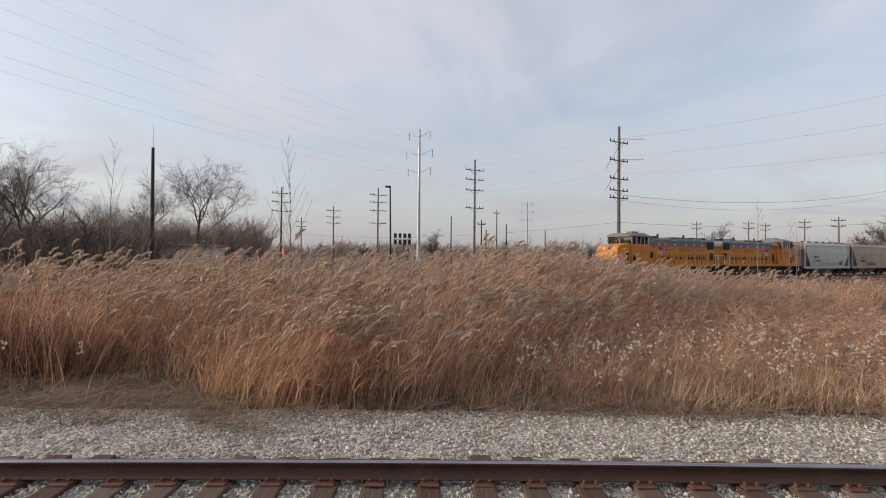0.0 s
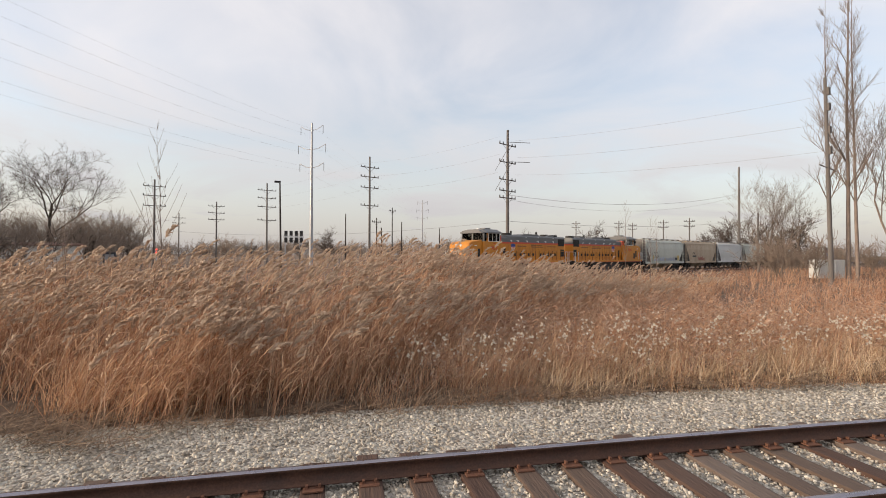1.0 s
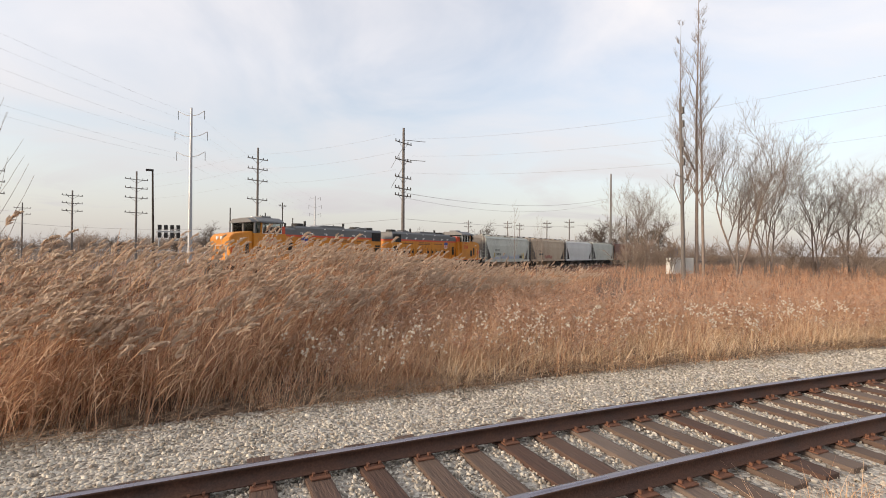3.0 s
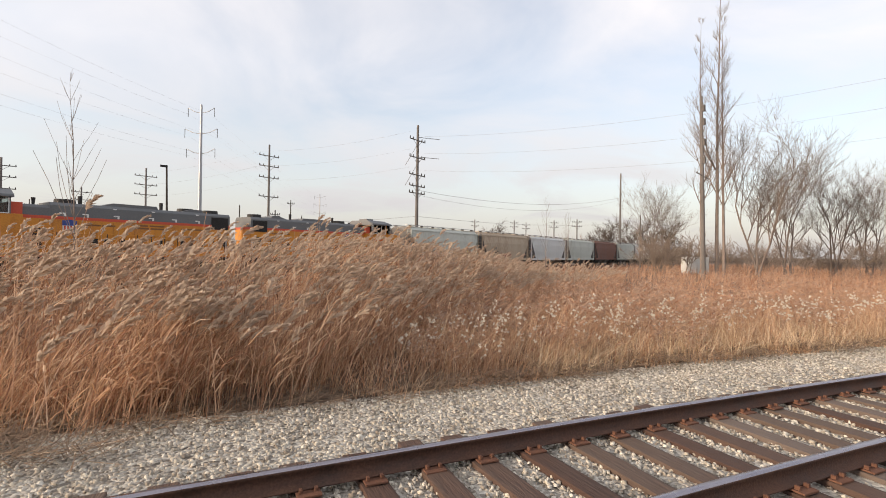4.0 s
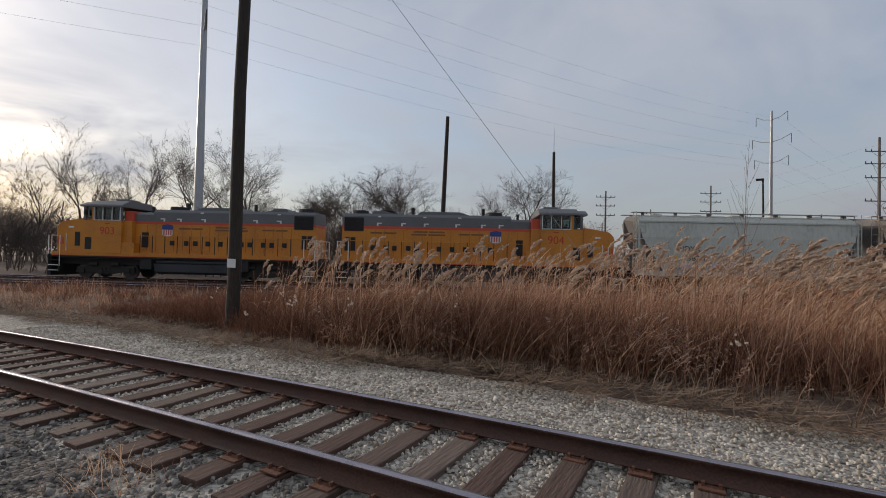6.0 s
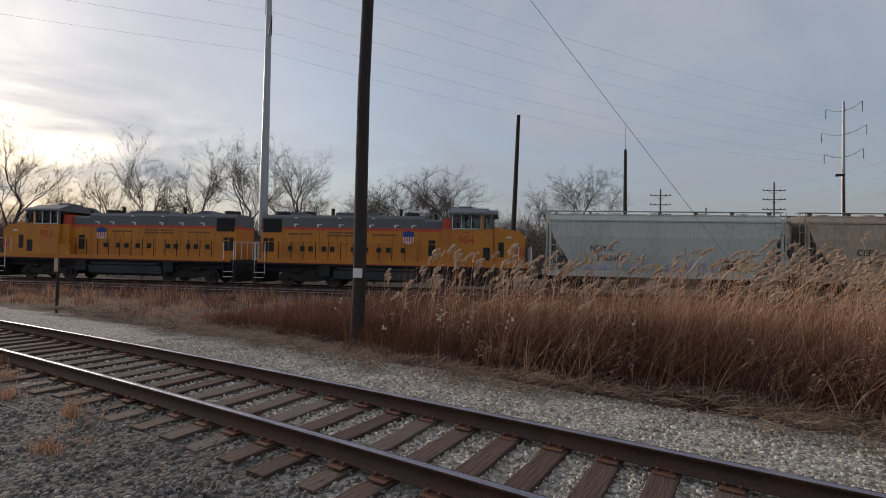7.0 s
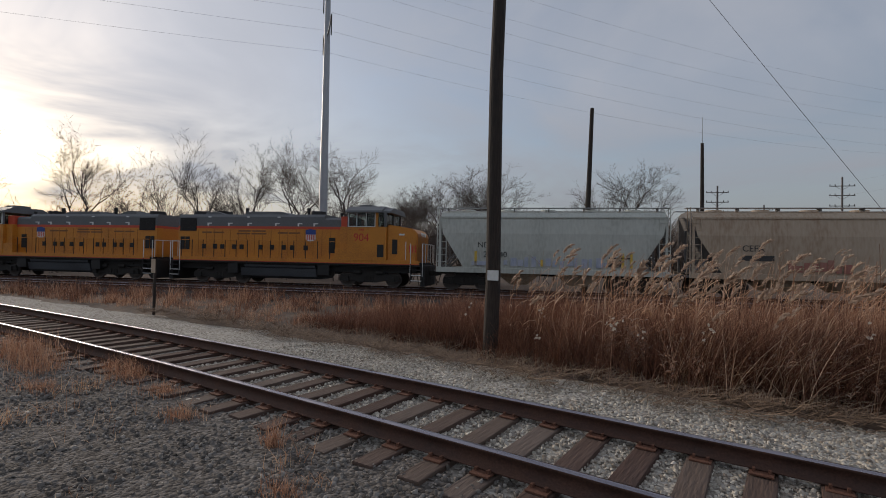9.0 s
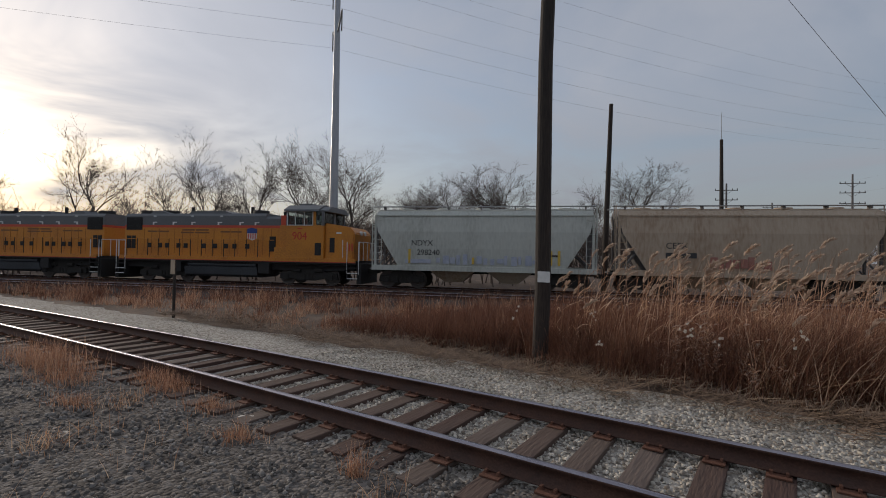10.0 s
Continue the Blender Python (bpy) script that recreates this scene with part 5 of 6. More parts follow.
def reeds(n, seed):
    s = np.random.RandomState(seed)
    X, Y = [], []
    got = 0
    while got < n:
        cx = s.uniform(-18.5, 30, 1000)
        cy = np.interp(cx, REED_X, REED_Y) + s.exponential(4.6, 1000)
        pick = s.randint(0, 1000, n)
        x = cx[pick] + s.normal(0, 0.2, n)
        y = np.maximum(cy[pick] + s.normal(0, 0.2, n), np.interp(x, REED_X, REED_Y) - 0.1)
        lim = LINE_Y0 + LINE_SLOPE * x - 10.5
        patch = np.sin(0.55 * x + 0.3 * y) + np.sin(0.21 * x - 0.62 * y + 1.0) + 0.8 * np.sin(1.5 * x + 0.9 * y)
        keep = (y < lim) & (s.rand(n) < 0.75 + 0.25 * patch) & (s.rand(n) < 1 - 0.75 * np.clip((x - 9) / 14, 0, 1))
        keep &= s.rand(n) < np.interp(x, [-18.5, -16, -10, -7, -5], [0.05, 0.13, 0.26, 0.6, 1.0])
        X.append(x[keep])
        Y.append(y[keep])
        got += keep.sum()
    x, y = np.concatenate(X)[:n], np.concatenate(Y)[:n]
    z = ground_height(x, y) - 0.06
    h = s.normal(2.06, 0.26, n) - 0.85 * np.clip((x - 8) / 12, 0, 1) - 0.3 * np.clip((-8 - x) / 4, 0, 1) - 0.3 * np.exp(-(((x + 4.3) / 2.2) ** 2)) + 0.12 * np.sin(0.8 * x + 0.7 * y)
    # the stand rises from short stems at its front edge
    rise = np.clip((y - np.interp(x, REED_X, REED_Y)) / 4.2 + 0.1 * np.sin(3.1 * x + 1.3 * y), 0, 1)
    h = h * (1 - np.interp(x, [-3.5, -1.5], [0.1, 0.4]) * (1 - rise)) + rise * (0.1 + 0.26 * np.exp(-(((x - 9.5) / 5.0) ** 2)))
    h = np.clip(h, 0.9, 2.95)
    ln = np.abs(lean_field(x, y) + s.normal(0, 0.2, n)) + (s.rand(n) < 0.16) * s.uniform(0.3, 1.0, n)
    ln = np.minimum(ln * 0.78, 0.85) * np.interp(x, [-13, -6], [0.5, 1.0])
    az = s.normal(-0.12, 0.8, n) + (s.rand(n) < 0.1) * s.uniform(0.8, 2.6, n)
    wx, wy = np.cos(az) * ln, np.sin(az) * ln
    sp = Soup()
    k = 6
    u = np.linspace(0, 1, k)
    px = x[:, None] + (wx * h)[:, None] * (0.52 * u + 0.48 * u**2)
    py = y[:, None] + (wy * h)[:, None] * (0.52 * u + 0.48 * u**2)
    pz = z[:, None] + h[:, None] * (u - 0.12 * (ln**2)[:, None] * u**2)
    P = np.stack([px, py, pz], -1)
    wd = 0.0065 * (1 - 0.5 * u)
    fa = s.uniform(0, np.pi, n)
    side = np.stack([np.cos(fa), np.sin(fa), np.zeros(n)], -1)[:, None] * wd[None, :, None]
    sp.ribbons(P, side, 0)
    # leaves
    for j in range(3):
        f = s.uniform(0.2, 0.85, n)
        i0 = np.clip((f * (k - 1)).astype(int), 0, k - 2)
        t = f * (k - 1) - i0
        r = np.arange(n)
        b = P[r, i0] * (1 - t)[:, None] + P[r, i0 + 1] * t[:, None]
        la = s.normal(-0.1, 1.0, n)
        ll = s.uniform(0.22, 0.55, n)
        d = np.stack([np.cos(la), np.sin(la), np.zeros(n)], -1)
        uu = np.linspace(0, 1, 4)
        q = b[:, None] + d[:, None] * (ll[:, None] * uu * 0.8)[..., None]
        q[..., 2] += ll[:, None] * (0.95 * uu - 0.55 * uu**2 * s.uniform(0.2, 1.8, n)[:, None])
        nrm = np.stack([-d[:, 1], d[:, 0], np.full(n, 0.4)], -1)
        sp.ribbons(q, nrm[:, None] * (0.0085 * np.array([0.7, 1, 0.7, 0.08]))[None, :, None], 1)
    # plumes: soft tufts of fine branches, blown over to one side
    has = s.rand(n) < 0.42
    r = np.where(has)[0]
    m = len(r)
    tip, bef = P[r, -1], P[r, -2]
    ax = tip - bef
    ax /= np.linalg.norm(ax, axis=1, keepdims=True)
    big = s.uniform(0.8, 1.35, m)
    # the axis leans off to the right and nods a little at its tip
    ax = ax * 0.45 + np.stack([s.uniform(0.25, 0.75, m), s.normal(-0.05, 0.2, m), s.uniform(0.4, 0.85, m)], -1)
    ax /= np.linalg.norm(ax, axis=1, keepdims=True)
    for j in range(26):
        f = j / 25
        b = tip + ax * ((-0.05 + 0.3 * f) * big)[:, None]
        b[:, 2] -= 0.09 * f * f * big
        b[:, 0] += 0.05 * f * f * big
        a = s.uniform(0, 2 * np.pi, m)
        out = np.stack([np.cos(a) * 0.5 + 0.12, np.sin(a) * 0.5, np.sin(a * 2 + j) * 0.35], -1)
        d = ax * 0.9 + out * 0.75
        d /= np.linalg.norm(d, axis=1, keepdims=True)
        full = 0.45 + 0.55 * math.sin(math.pi * min(1.0, 0.25 + 0.75 * f))
        ll = 0.115 * full * s.uniform(0.7, 1.2, m) * big
        uu = np.array([0, 0.5, 1.0])
        q = b[:, None] + d[:, None] * (ll[:, None] * uu)[..., None]
        q[..., 2] -= ll[:, None] * 0.3 * uu**2
        nrm = np.cross(d, s.normal(0, 1, (m, 3)))
        nrm /= np.linalg.norm(nrm, axis=1, keepdims=True) + 1e-9
        sp.ribbons(q, nrm[:, None] * (0.018 * np.array([0.8, 1.0, 0.3]))[None, :, None] * big[:, None, None], 2)
    return sp.mesh("reeds", [M_REED, M_LEAF, M_PLUME])


def blades(sp, x, y, h, wind, width, seed, index=0, k=4, wild=0.35):
    s = np.random.RandomState(seed)
    n = len(x)
    z = ground_height(x, y) - 0.06
    az = s.uniform(0, 2 * np.pi, n)
    ln = np.abs(s.normal(0, wild, n)) * 1.5
    wx, wy = np.cos(az) * ln + wind, np.sin(az) * ln
    u = np.linspace(0, 1, k)
    P = np.stack([x[:, None] + (wx * h)[:, None] * u**1.4, y[:, None] + (wy * h)[:, None] * u**1.4, z[:, None] + h[:, None] * (u - 0.18 * u**2 * np.minimum(1.5, ln)[:, None])], -1)
    fa = s.uniform(0, np.pi, n)
    side = np.stack([np.cos(fa), np.sin(fa), np.zeros(n)], -1)[:, None] * (np.broadcast_to(width, n)[:, None] * (1 - 0.85 * u)[None])[..., None]
    sp.ribbons(P, side, index)
    return P


def scatter(n, seed, x0, x1, near, depth, clump=0.6, limit=True):
    """Spots behind the grass edge, thinning out with depth, in clumps."""
    s = np.random.RandomState(seed)
    tufts = max(60, n // 22)
    tx = s.uniform(x0, x1, tufts)
    ty = np.interp(tx, GRASS_X, GRASS_Y) + near + s.exponential(depth, tufts)
    pick = s.randint(0, tufts, n)
    x = tx[pick] + s.normal(0, 0.13, n)
    y = ty[pick] + s.normal(0, 0.13, n)
    c = np.sin(2.1 * x + 0.6 * y) + np.sin(1.3 * y - 0.8 * x + 2) + np.sin(4.3 * x + 3.1 * y)
    keep = s.rand(n) < 1 - clump * (0.5 - 0.2 * c)
    # bare straw and soil lie before the reeds here
    bare = (x > -9) & (x < -1.4) & (y < np.interp(x, REED_X, REED_Y) - 0.5)
    keep &= ~bare | (s.rand(n) < 0.06) | (near < 0)
    if limit:
        keep &= y < LINE_Y0 + LINE_SLOPE * x - 9.0
    return x[keep], y[keep]


tagged(new("reeds", reeds(9000, 5)), "dense stand of tall dry tawny reeds with feathery plumes", "reeds", kind="stuff")


def build_grass():
    sp = Soup()
    s = np.random.RandomState(21)
    # filling grass under and among the reeds
    x, y = scatter(26000, 22, -18, 24, 0.9, 5.0, 1.0)
    front = np.interp(x, REED_X, REED_Y)
    deep = np.clip((y - front + 1.5) / 2.5, 0.25, 1)
    blades(sp, x, y, s.uniform(0.35, 1.15, len(x)) * deep, 0.2, 0.007, 23, 0, wild=0.5)
    # fallen and blown straws along the front of the reeds
    x, y = scatter(5200, 36, -15, 7, 0.7, 1.3, 0.7)
    blades(sp, x, y, s.uniform(0.6, 1.5, len(x)), 0.42, 0.0065, 37, 0, k=5, wild=0.5)
    # tawny grass in front on the right
    x, y = scatter(40000, 24, 2.0, 42, 0.0, 2.4, 1.0)
    blades(sp, x, y, s.uniform(0.35, 1.0, len(x)) * np.clip((y - np.interp(x, GRASS_X, GRASS_Y) + 0.25) / 1.3, 0.25, 1), 0.15, 0.007, 25, 0, wild=0.45)
    x, y = scatter(30000, 61, 5.0, 44, 0.1, 1.5, 0.9)
    blades(sp, x, y, s.uniform(0.3, 0.75, len(x)), 0.22, 0.006, 62, 1, wild=0.6)
    tagged(new("tawny_grass", sp.mesh("tawny_grass", [M_GRASS, M_GOLD])), "dry tawny grass filling the field edge", "grass", kind="stuff")
    sp = Soup()
    x, y = scatter(24000, 26, 3, 75, 2.2, 9.0, 1.0)
    blades(sp, x, y, s.uniform(0.5, 1.4, len(x)), 0.16, 0.008, 27, 0, wild=0.65)
    x, y = scatter(46000, 28, -25, -5, 1.6, 3.0, 0.6)
    hh = s.uniform(0.4, 1.25, len(x)) * np.clip((x + 27) / 8, 0.35, 1) * np.interp(x, [-9, -5], [1, 0.75])
    blades(sp, x, y, hh, 0.06, 0.008, 29, 1, wild=0.45)
    # taller russet stems before the reeds
    x, y = scatter(17000, 38, -17, -5, 1.5, 1.6, 0.9)
    hh = s.uniform(0.8, 1.65, len(x)) * np.interp(x, [-17, -12, -7, -5], [0.65, 1.0, 1.0, 0.7])
    blades(sp, x, y, hh, 0.1, 0.0065, 39, 0, wild=0.25)
    x, y = scatter(13000, 47, -17, -5, 1.2, 1.5, 0.9)
    hh = s.uniform(0.6, 1.4, len(x)) * np.interp(x, [-17, -12, -7, -5], [0.65, 1.0, 1.0, 0.6])
    blades(sp, x, y, hh, 0.08, 0.0065, 48, 1, wild=0.3)
    x, y = scatter(34000, 71, -18.5, -7.0, 0.9, 1.6, 0.8)
    hh = s.uniform(0.45, 1.35, len(x)) * np.interp(x, [-18.5, -14, -9.5, -7.0], [0.5, 1.0, 1.0, 0.7])
    blades(sp, x, y, hh, 0.08, 0.0065, 72, 1, wild=0.45)
    x, y = scatter(9000, 30, -46, -24, 0.6, 2.2, 1.0)
    blades(sp, x, y, s.uniform(0.12, 0.45, len(x)), 0.05, 0.006, 31, 0)
    # the open field as far as the main line
    x = s.uniform(8, 120, 44000)
    y = np.interp(x, GRASS_X, GRASS_Y) + 3 + s.rand(44000) ** 1.3 * 60
    clump = np.sin(0.7 * x + 0.3 * y) + np.sin(0.4 * y - 0.9 * x) + np.sin(2.2 * x + 1.7 * y)
    keep = (y < LINE_Y0 + LINE_SLOPE * x - 8.5) & (s.rand(44000) < 0.7 + 0.25 * clump)
    x, y = x[keep], y[keep]
    blades(sp, x, y, s.uniform(0.5, 1.25, len(x)), 0.16, 0.015, 35, 0, k=3, wild=0.6)
    # ragged growth along the near side of the main tracks
    cx = s.uniform(-58, -15, 620)
    cy = LINE_Y0 + LINE_SLOPE * cx - 7.6 - s.exponential(2.4, 620)
    w = np.repeat(np.arange(620), 24)
    x, y = cx[w] + s.normal(0, 0.16, len(w)), cy[w] + s.normal(0, 0.16, len(w))
    keep = y > np.interp(x, GRASS_X, GRASS_Y) + 0.4
    x, y, hh = x[keep], y[keep], (s.uniform(0.2, 0.8, 620)[w] * s.uniform(0.5, 1.2, len(w)))[keep]
    half = len(x) // 2
    blades(sp, x[:half], y[:half], hh[:half], 0.05, 0.01, 45, 0, wild=0.45)
    blades(sp, x[half:], y[half:], hh[half:], 0.05, 0.01, 46, 1, wild=0.45)
    tagged(new("russet_grass", sp.mesh("russet_grass", [M_RUST, M_BRAKE])), "reddish brown dry grass and sedge of the field", "grass", kind="stuff")
    # matted straw on the verge
    sp = Soup()
    x, y = scatter(40000, 32, -30, 30, -0.3, 1.2, 0.5)
    xv, yv = scatter(8000, 43, -24, -1, -0.9, 0.7, 0.9)
    x, y = np.concatenate([x, xv]), np.concatenate([y, yv])
    n = len(x)
    a = s.uniform(0, 2 * np.pi, n)
    ll = s.uniform(0.1, 0.45, n)
    u = np.linspace(0, 1, 3)
    z = ground_height(x, y) + 0.02
    P = np.stack([x[:, None] + np.cos(a)[:, None] * ll[:, None] * u, y[:, None] + np.sin(a)[:, None] * ll[:, None] * u, z[:, None] + s.uniform(0, 0.1, n)[:, None] + (s.uniform(-0.02, 0.12, n))[:, None] * u], -1)
    sp.ribbons(P, np.stack([-np.sin(a), np.cos(a), np.full(n, 0.3)], -1)[:, None] * 0.0045 * np.array([1, 1, 0.3])[None, :, None], 0)
    tagged(new("matted_straw", sp.mesh("matted_straw", [M_STRAW])), "flattened dead straw along the gravel verge", "straw", kind="stuff")
    # weeds on the yard side
    sp = Soup()
    cx, cy = s.uniform(-40, -12, 120), s.uniform(-5.6, -2.0, 120)
    gx, gy = siding(cx, cy)
    w = np.repeat(np.arange(120), 45)
    spread = s.uniform(0.05, 0.32, 120)[w]
    bx, by = gx[w] + s.normal(0, 1, len(w)) * spread, gy[w] + s.normal(0, 1, len(w)) * spread
    blades(sp, bx, by, s.uniform(0.06, 0.24, 120)[w] * s.uniform(0.5, 1.3, len(w)), 0.03, 0.004, 33, 0, wild=0.5)
    cx, cy = siding(s.uniform(3.5, 14, 40), s.uniform(-3.6, -2.4, 40))
    w = np.repeat(np.arange(40), 80)
    blades(sp, cx[w] + s.normal(0, 0.14, len(w)), cy[w] + s.normal(0, 0.14, len(w)), s.uniform(0.1, 0.45, len(w)), 0.03, 0.004, 34, 0, wild=0.5)
    for n, (cx, cy, r, h) in enumerate(((-25.3, 5.9, 0.45, 0.5), (-24.4, 5.75, 0.4, 0.42), (-23.6, 5.5, 0.3, 0.3), (-22.5, 6.15, 0.22, 0.32), (-21.9, 6.0, 0.25, 0.3), (-20.7, 5.75, 0.2, 0.22), (-22.3, 5.0, 0.2, 0.2), (-18.05, 5.25, 0.06, 0.34), (-17.2, 4.6, 0.12, 0.18), (-19.6, 5.3, 0.16, 0.18))):
        m = int(900 * r + 60)
        blades(sp, cx + s.normal(0, r, m), cy + s.normal(0, r * 0.5, m), h * s.uniform(0.4, 1.1, m), 0.03, 0.004, 90 + n, 1, wild=0.3)
    tagged(new("weeds", sp.mesh("weeds", [M_GRASS, M_RUST])), "scattered dry weeds in the trodden gravel", "weeds", kind="stuff")


build_grass()


def build_fluff():
    """White seed heads of dead asters at the field edge."""
    sp = Soup()
    s = np.random.RandomState(41)
    x = np.concatenate([s.uniform(2.6, 17, 190), s.uniform(-19, -4, 16)])
    y = np.interp(x, GRASS_X, GRASS_Y) + s.uniform(0.2, 2.4, len(x))
    P = blades(sp, x, y, s.uniform(0.6, 1.15, len(x)), 0.05, 0.004, 42, 0, wild=0.15)
    for tip in P[:, -1]:
        m = s.randint(3, 8)
        c = tip + s.normal(0, 1, (m, 3)) * [0.05, 0.05, 0.07]
        for _ in range(9):
            d = s.normal(0, 1, (m, 3))
            d /= np.linalg.norm(d, axis=1, keepdims=True)
            nrm = np.cross(d, s.normal(0, 1, (m, 3)))
            nrm /= np.linalg.norm(nrm, axis=1, keepdims=True)
            q = c[:, None] + d[:, None] * (np.array([0, 0.5, 1]) * 0.028)[None, :, None]
            sp.ribbons(q, nrm[:, None] * (0.0095 * np.array([0.6, 1, 0.6]))[None, :, None], 1)
    tagged(new("aster_seedheads", sp.mesh("aster_seedheads", [M_RUST, M_FLUFF])), "white fluffy seed heads on dead stems", "wildflowers", kind="stuff")


build_fluff()


def build_forbs():
    """Dead goldenrod and aster: stiff stems that branch into a ragged brown spray."""
    s = np.random.RandomState(81)
    sp = Soup()
    tx = np.concatenate([s.uniform(2.2, 46, 420), s.uniform(8, 60, 260), s.uniform(-16, -8, 40)])
    ty = np.interp(tx, GRASS_X, GRASS_Y) + np.concatenate([0.7 + s.exponential(2.6, 420), 3 + s.exponential(6.0, 260), s.uniform(0.8, 2.0, 40)])
    w = np.repeat(np.arange(len(tx)), 9)
    n = len(w)
    x, y = tx[w] + s.normal(0, 0.24, n), ty[w] + s.normal(0, 0.24, n)
    h = (s.uniform(0.65, 1.25, len(tx))[w] * s.uniform(0.75, 1.15, n)) * np.clip(0.55 + 0.2 * (y - np.interp(x, GRASS_X, GRASS_Y)), 0.5, 1.15)
    P = blades(sp, x, y, h, 0.12, 0.0045, 82, 0, k=4, wild=0.22)
    for j in range(10):
        f = 0.5 + 0.5 * j / 9
        u = f * 3
        i = min(2, int(u))
        b = P[:, i] * (1 - (u - i)) + P[:, i + 1] * (u - i)
        a = s.uniform(0, 2 * np.pi, n)
        d = np.stack([np.cos(a) * 0.75 + 0.12, np.sin(a) * 0.75, s.uniform(0.35, 0.9, n)], -1)
        ll = (0.24 - 0.16 * (f - 0.5) * 2) * s.uniform(0.6, 1.2, n) * h
        q = b[:, None] + d[:, None] * (ll[:, None] * np.array([0, 0.55, 1.0]))[..., None]
        q[..., 2] -= ll[:, None] * np.array([0, 0.05, 0.3])
        nrm = np.cross(d, s.normal(0, 1, (n, 3)))
        nrm /= np.linalg.norm(nrm, axis=1, keepdims=True)
        sp.ribbons(q, nrm[:, None] * (np.array([0.004, 0.009, 0.006]))[None, :, None], 1 if j % 3 else 0)
    tagged(new("dead_forbs", sp.mesh("dead_forbs", [M_RUST, M_FORB])), "dead brown goldenrod with ragged branching heads", "wildflowers", kind="stuff")


build_forbs()


def stones(name, n, seed, x0, x1, o0, o1, r0, r1, mat, label, bias=0.0):
    s = np.random.RandomState(seed)
    x = s.uniform(x0, x1, n)
    o = s.uniform(o0, o1, n)
    px, py = siding(x, o)
    z = np.interp(o, [-22, -9, -3.4, -2.8, -1.6, 0.6, 1.4, 2.2, 2.9], [-0.3, -0.28, -0.265, -0.25, -0.245, -0.235, -0.23, -0.28, -0.4])
    r = s.uniform(r0, r1, n) * s.uniform(0.6, 1.2, n)
    base = np.array([(-1, -1, -1), (1, -1, -1), (1, 1, -1), (-1, 1, -1), (-0.7, -0.7, 1), (0.7, -0.7, 1), (0.7, 0.7, 1), (-0.7, 0.7, 1)], float) * [0.62, 0.62, 0.5]
    v = base[None] + s.normal(0, 0.2, (n, 8, 3))
    a = s.uniform(0, 2 * np.pi, n)
    t = s.normal(0, 0.35, n)
    c, w = np.cos(a), np.sin(a)
    v = v * np.stack([s.uniform(0.8, 1.3, n), s.uniform(0.7, 1.1, n), s.uniform(0.6, 1.0, n)], -1)[:, None]
    vz = v[..., 2] * np.cos(t)[:, None] - v[..., 1] * np.sin(t)[:, None]
    vy = v[..., 1] * np.cos(t)[:, None] + v[..., 2] * np.sin(t)[:, None]
    vx = v[..., 0] * c[:, None] - vy * w[:, None]
    vy = v[..., 0] * w[:, None] + vy * c[:, None]
    V = np.stack([vx, vy, vz], -1) * r[:, None, None] + np.stack([px, py, z + bias + r * 0.22], -1)[:, None]
    f = np.array([(0, 1, 5, 4), (1, 2, 6, 5), (2, 3, 7, 6), (3, 0, 4, 7), (4, 5, 6, 7)])
    sp = Soup()
    sp.add(V, f[None] + (np.arange(n) * 8)[:, None, None])
    tagged(new(name, sp.mesh(name, [mat])), label, "gravel", kind="stuff")


stones("ballast_stones", 78000, 51, -22, 15, -1.45, 2.75, 0.012, 0.031, M_STONE, "pale angular ballast stones round the siding rails")
stones("yard_stones", 28000, 52, -32, -11, -7.0, -1.55, 0.014, 0.036, M_STONE_D, "loose grey gravel stones on the trodden ground", 0.02)
stones("yard_stones", 5000, 53, -10, 16, -4.2, -1.55, 0.016, 0.04, M_STONE, "loose pale gravel stones on the trodden ground")

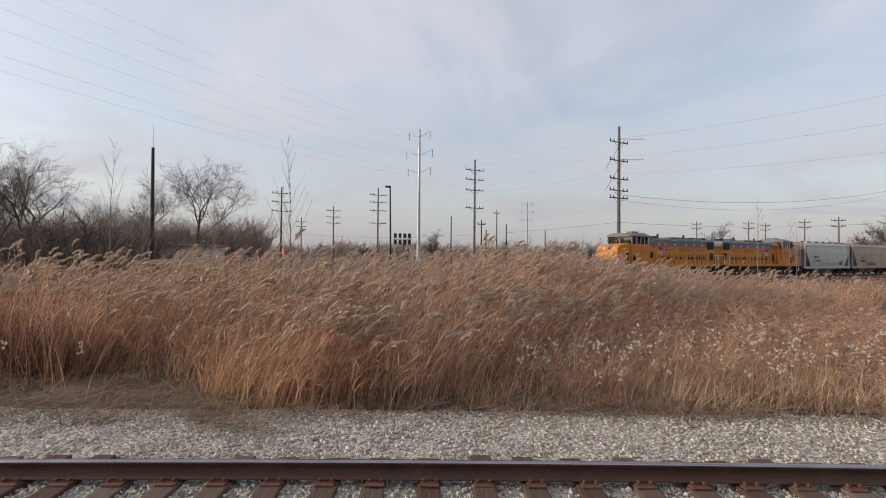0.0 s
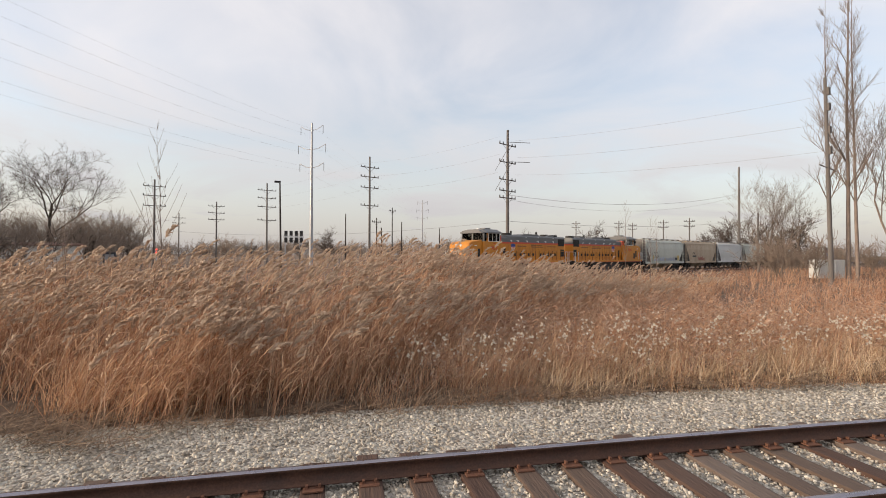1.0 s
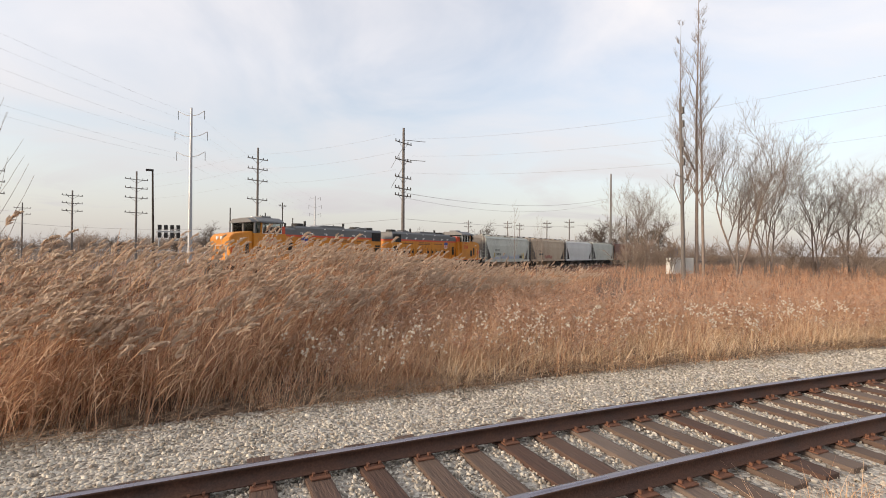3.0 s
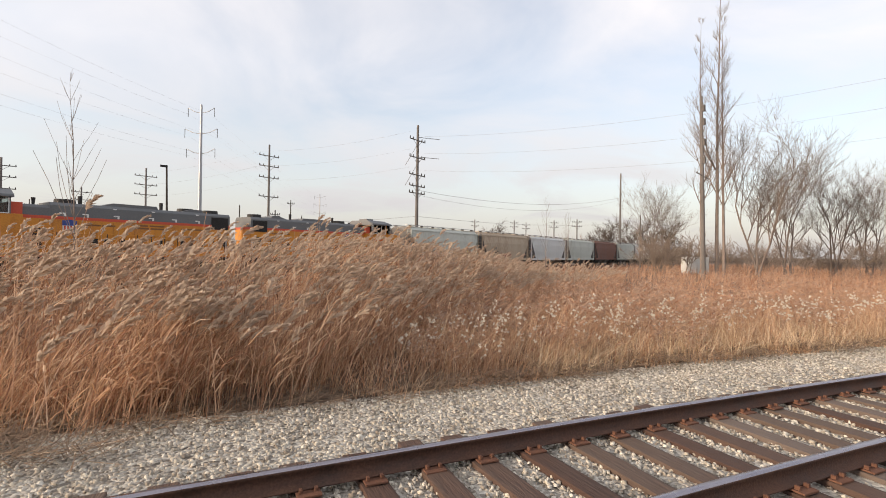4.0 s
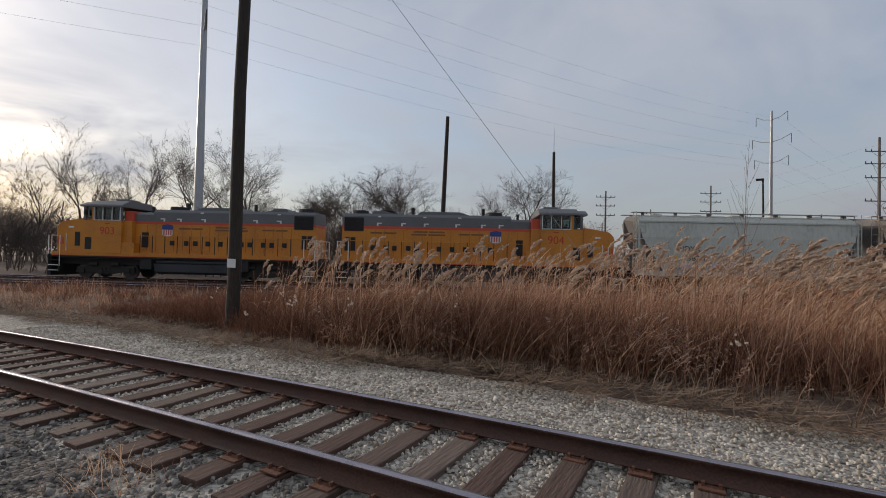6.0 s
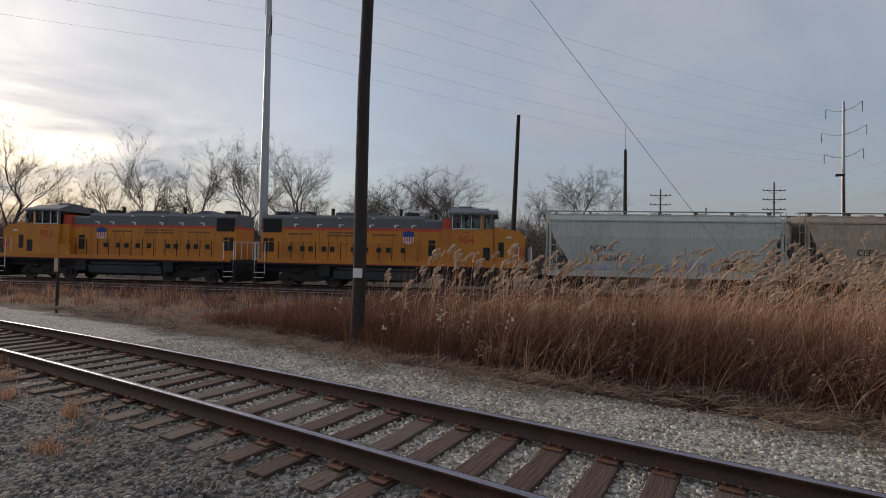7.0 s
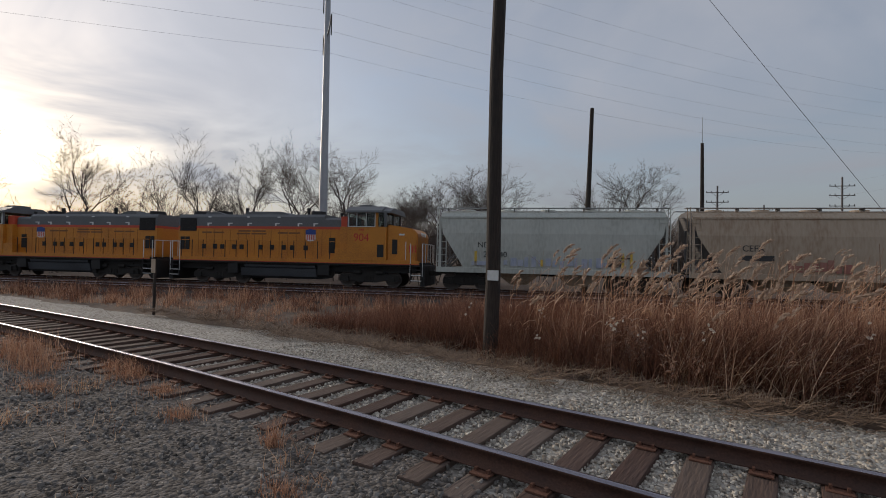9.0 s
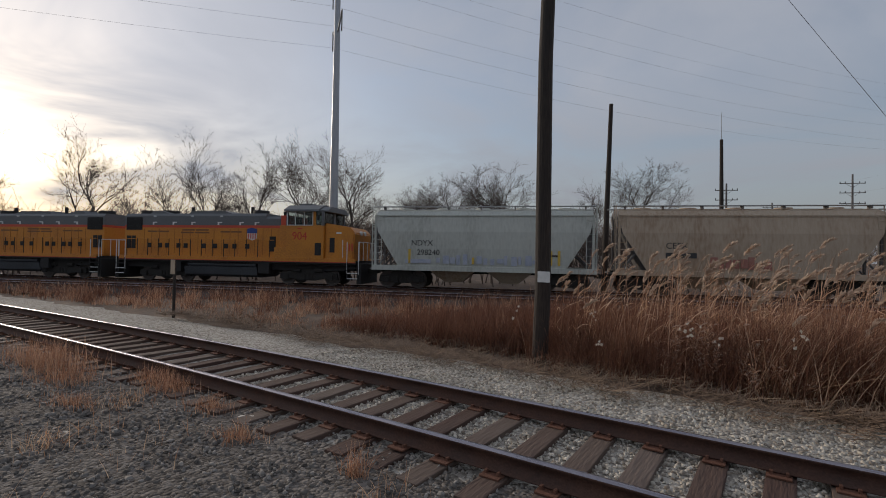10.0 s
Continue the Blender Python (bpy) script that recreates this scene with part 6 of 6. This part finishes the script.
def slab_stone(x, y, z, r, label):
    """A broken flat piece with chipped edges."""
    s = np.random.RandomState(int(abs(x) * 100))
    bm = bmesh.new()
    ring = [(r * (0.75 + 0.4 * s.rand()) * math.cos(k * 0.7), 0.7 * r * (0.75 + 0.4 * s.rand()) * math.sin(k * 0.7)) for k in range(9)]
    low = [bm.verts.new((a, b, -0.03)) for a, b in ring]
    up = [bm.verts.new((a * 0.9, b * 0.9, 0.05 + 0.015 * s.rand())) for a, b in ring]
    bm.faces.new(up)
    for k in range(9):
        bm.faces.new([low[k], low[(k + 1) % 9], up[(k + 1) % 9], up[k]])
    me = bpy.data.meshes.new("concrete_chunk")
    bm.to_mesh(me)
    bm.free()
    me.materials.append(M_STONE)
    ob = new("concrete_chunk", me)
    ob.matrix_basis = pose(x, y, z, 4, -3, 25)
    return tagged(ob, label, "stone", "loose rubble")


slab_stone(-20.05, 5.74, -0.27, 0.15, "pale broken concrete chunk lying beside the rail")
slab_stone(-21.3, 4.5, -0.29, 0.07, "small pale concrete chip lying on the gravel")
bm = bmesh.new()
pr = np.random.RandomState(9)
bm.faces.new([bm.verts.new(((1.7 + 0.5 * pr.rand()) * math.cos(k * 0.35), (0.55 + 0.25 * pr.rand()) * math.sin(k * 0.35), 0)) for k in range(18)])
me = bpy.data.meshes.new("puddle")
bm.to_mesh(me)
bm.free()
me.materials.append(material("muddy_water", [(0.03, 0.028, 0.025), (0.05, 0.046, 0.04)], 0.14, 0, 2, 12, 0.03))
puddle = new("puddle", me)
puddle.matrix_basis = pose(-44, 12.8, float(ground_height(-44, 12.8)) + 0.0, 0, 0, 14)
tagged(puddle, "shallow puddle reflecting the sky between the tracks", "puddle")

siding_track()


# ---- what moves ----
def motions():
    times = [r[0] for r in RUN]
    for car, station, turn in TRAIN:
        rows = []
        for t in times:
            x = run_x(t) + (station - 2.25) * LINE.x
            rows.append((t, pose(x, LINE_Y0 + LINE_SLOPE * x, -0.1, 0, 0, LINE_DEG + turn)))
        walk(car, rows)
    spin = [k / 30 for k in range(301)]
    turns = {car: turn for car, _, turn in TRAIN}
    for w, x, r in WHEELS:
        car = w.parent.parent
        sign = 1 if turns[car] == 0 else -1
        walk(w, [(t, pose(x, 0, r) @ Matrix.Rotation(sign * (run_x(t) - run_x(0)) / LINE.x / r, 4, "Y")) for t in spin])


motions()
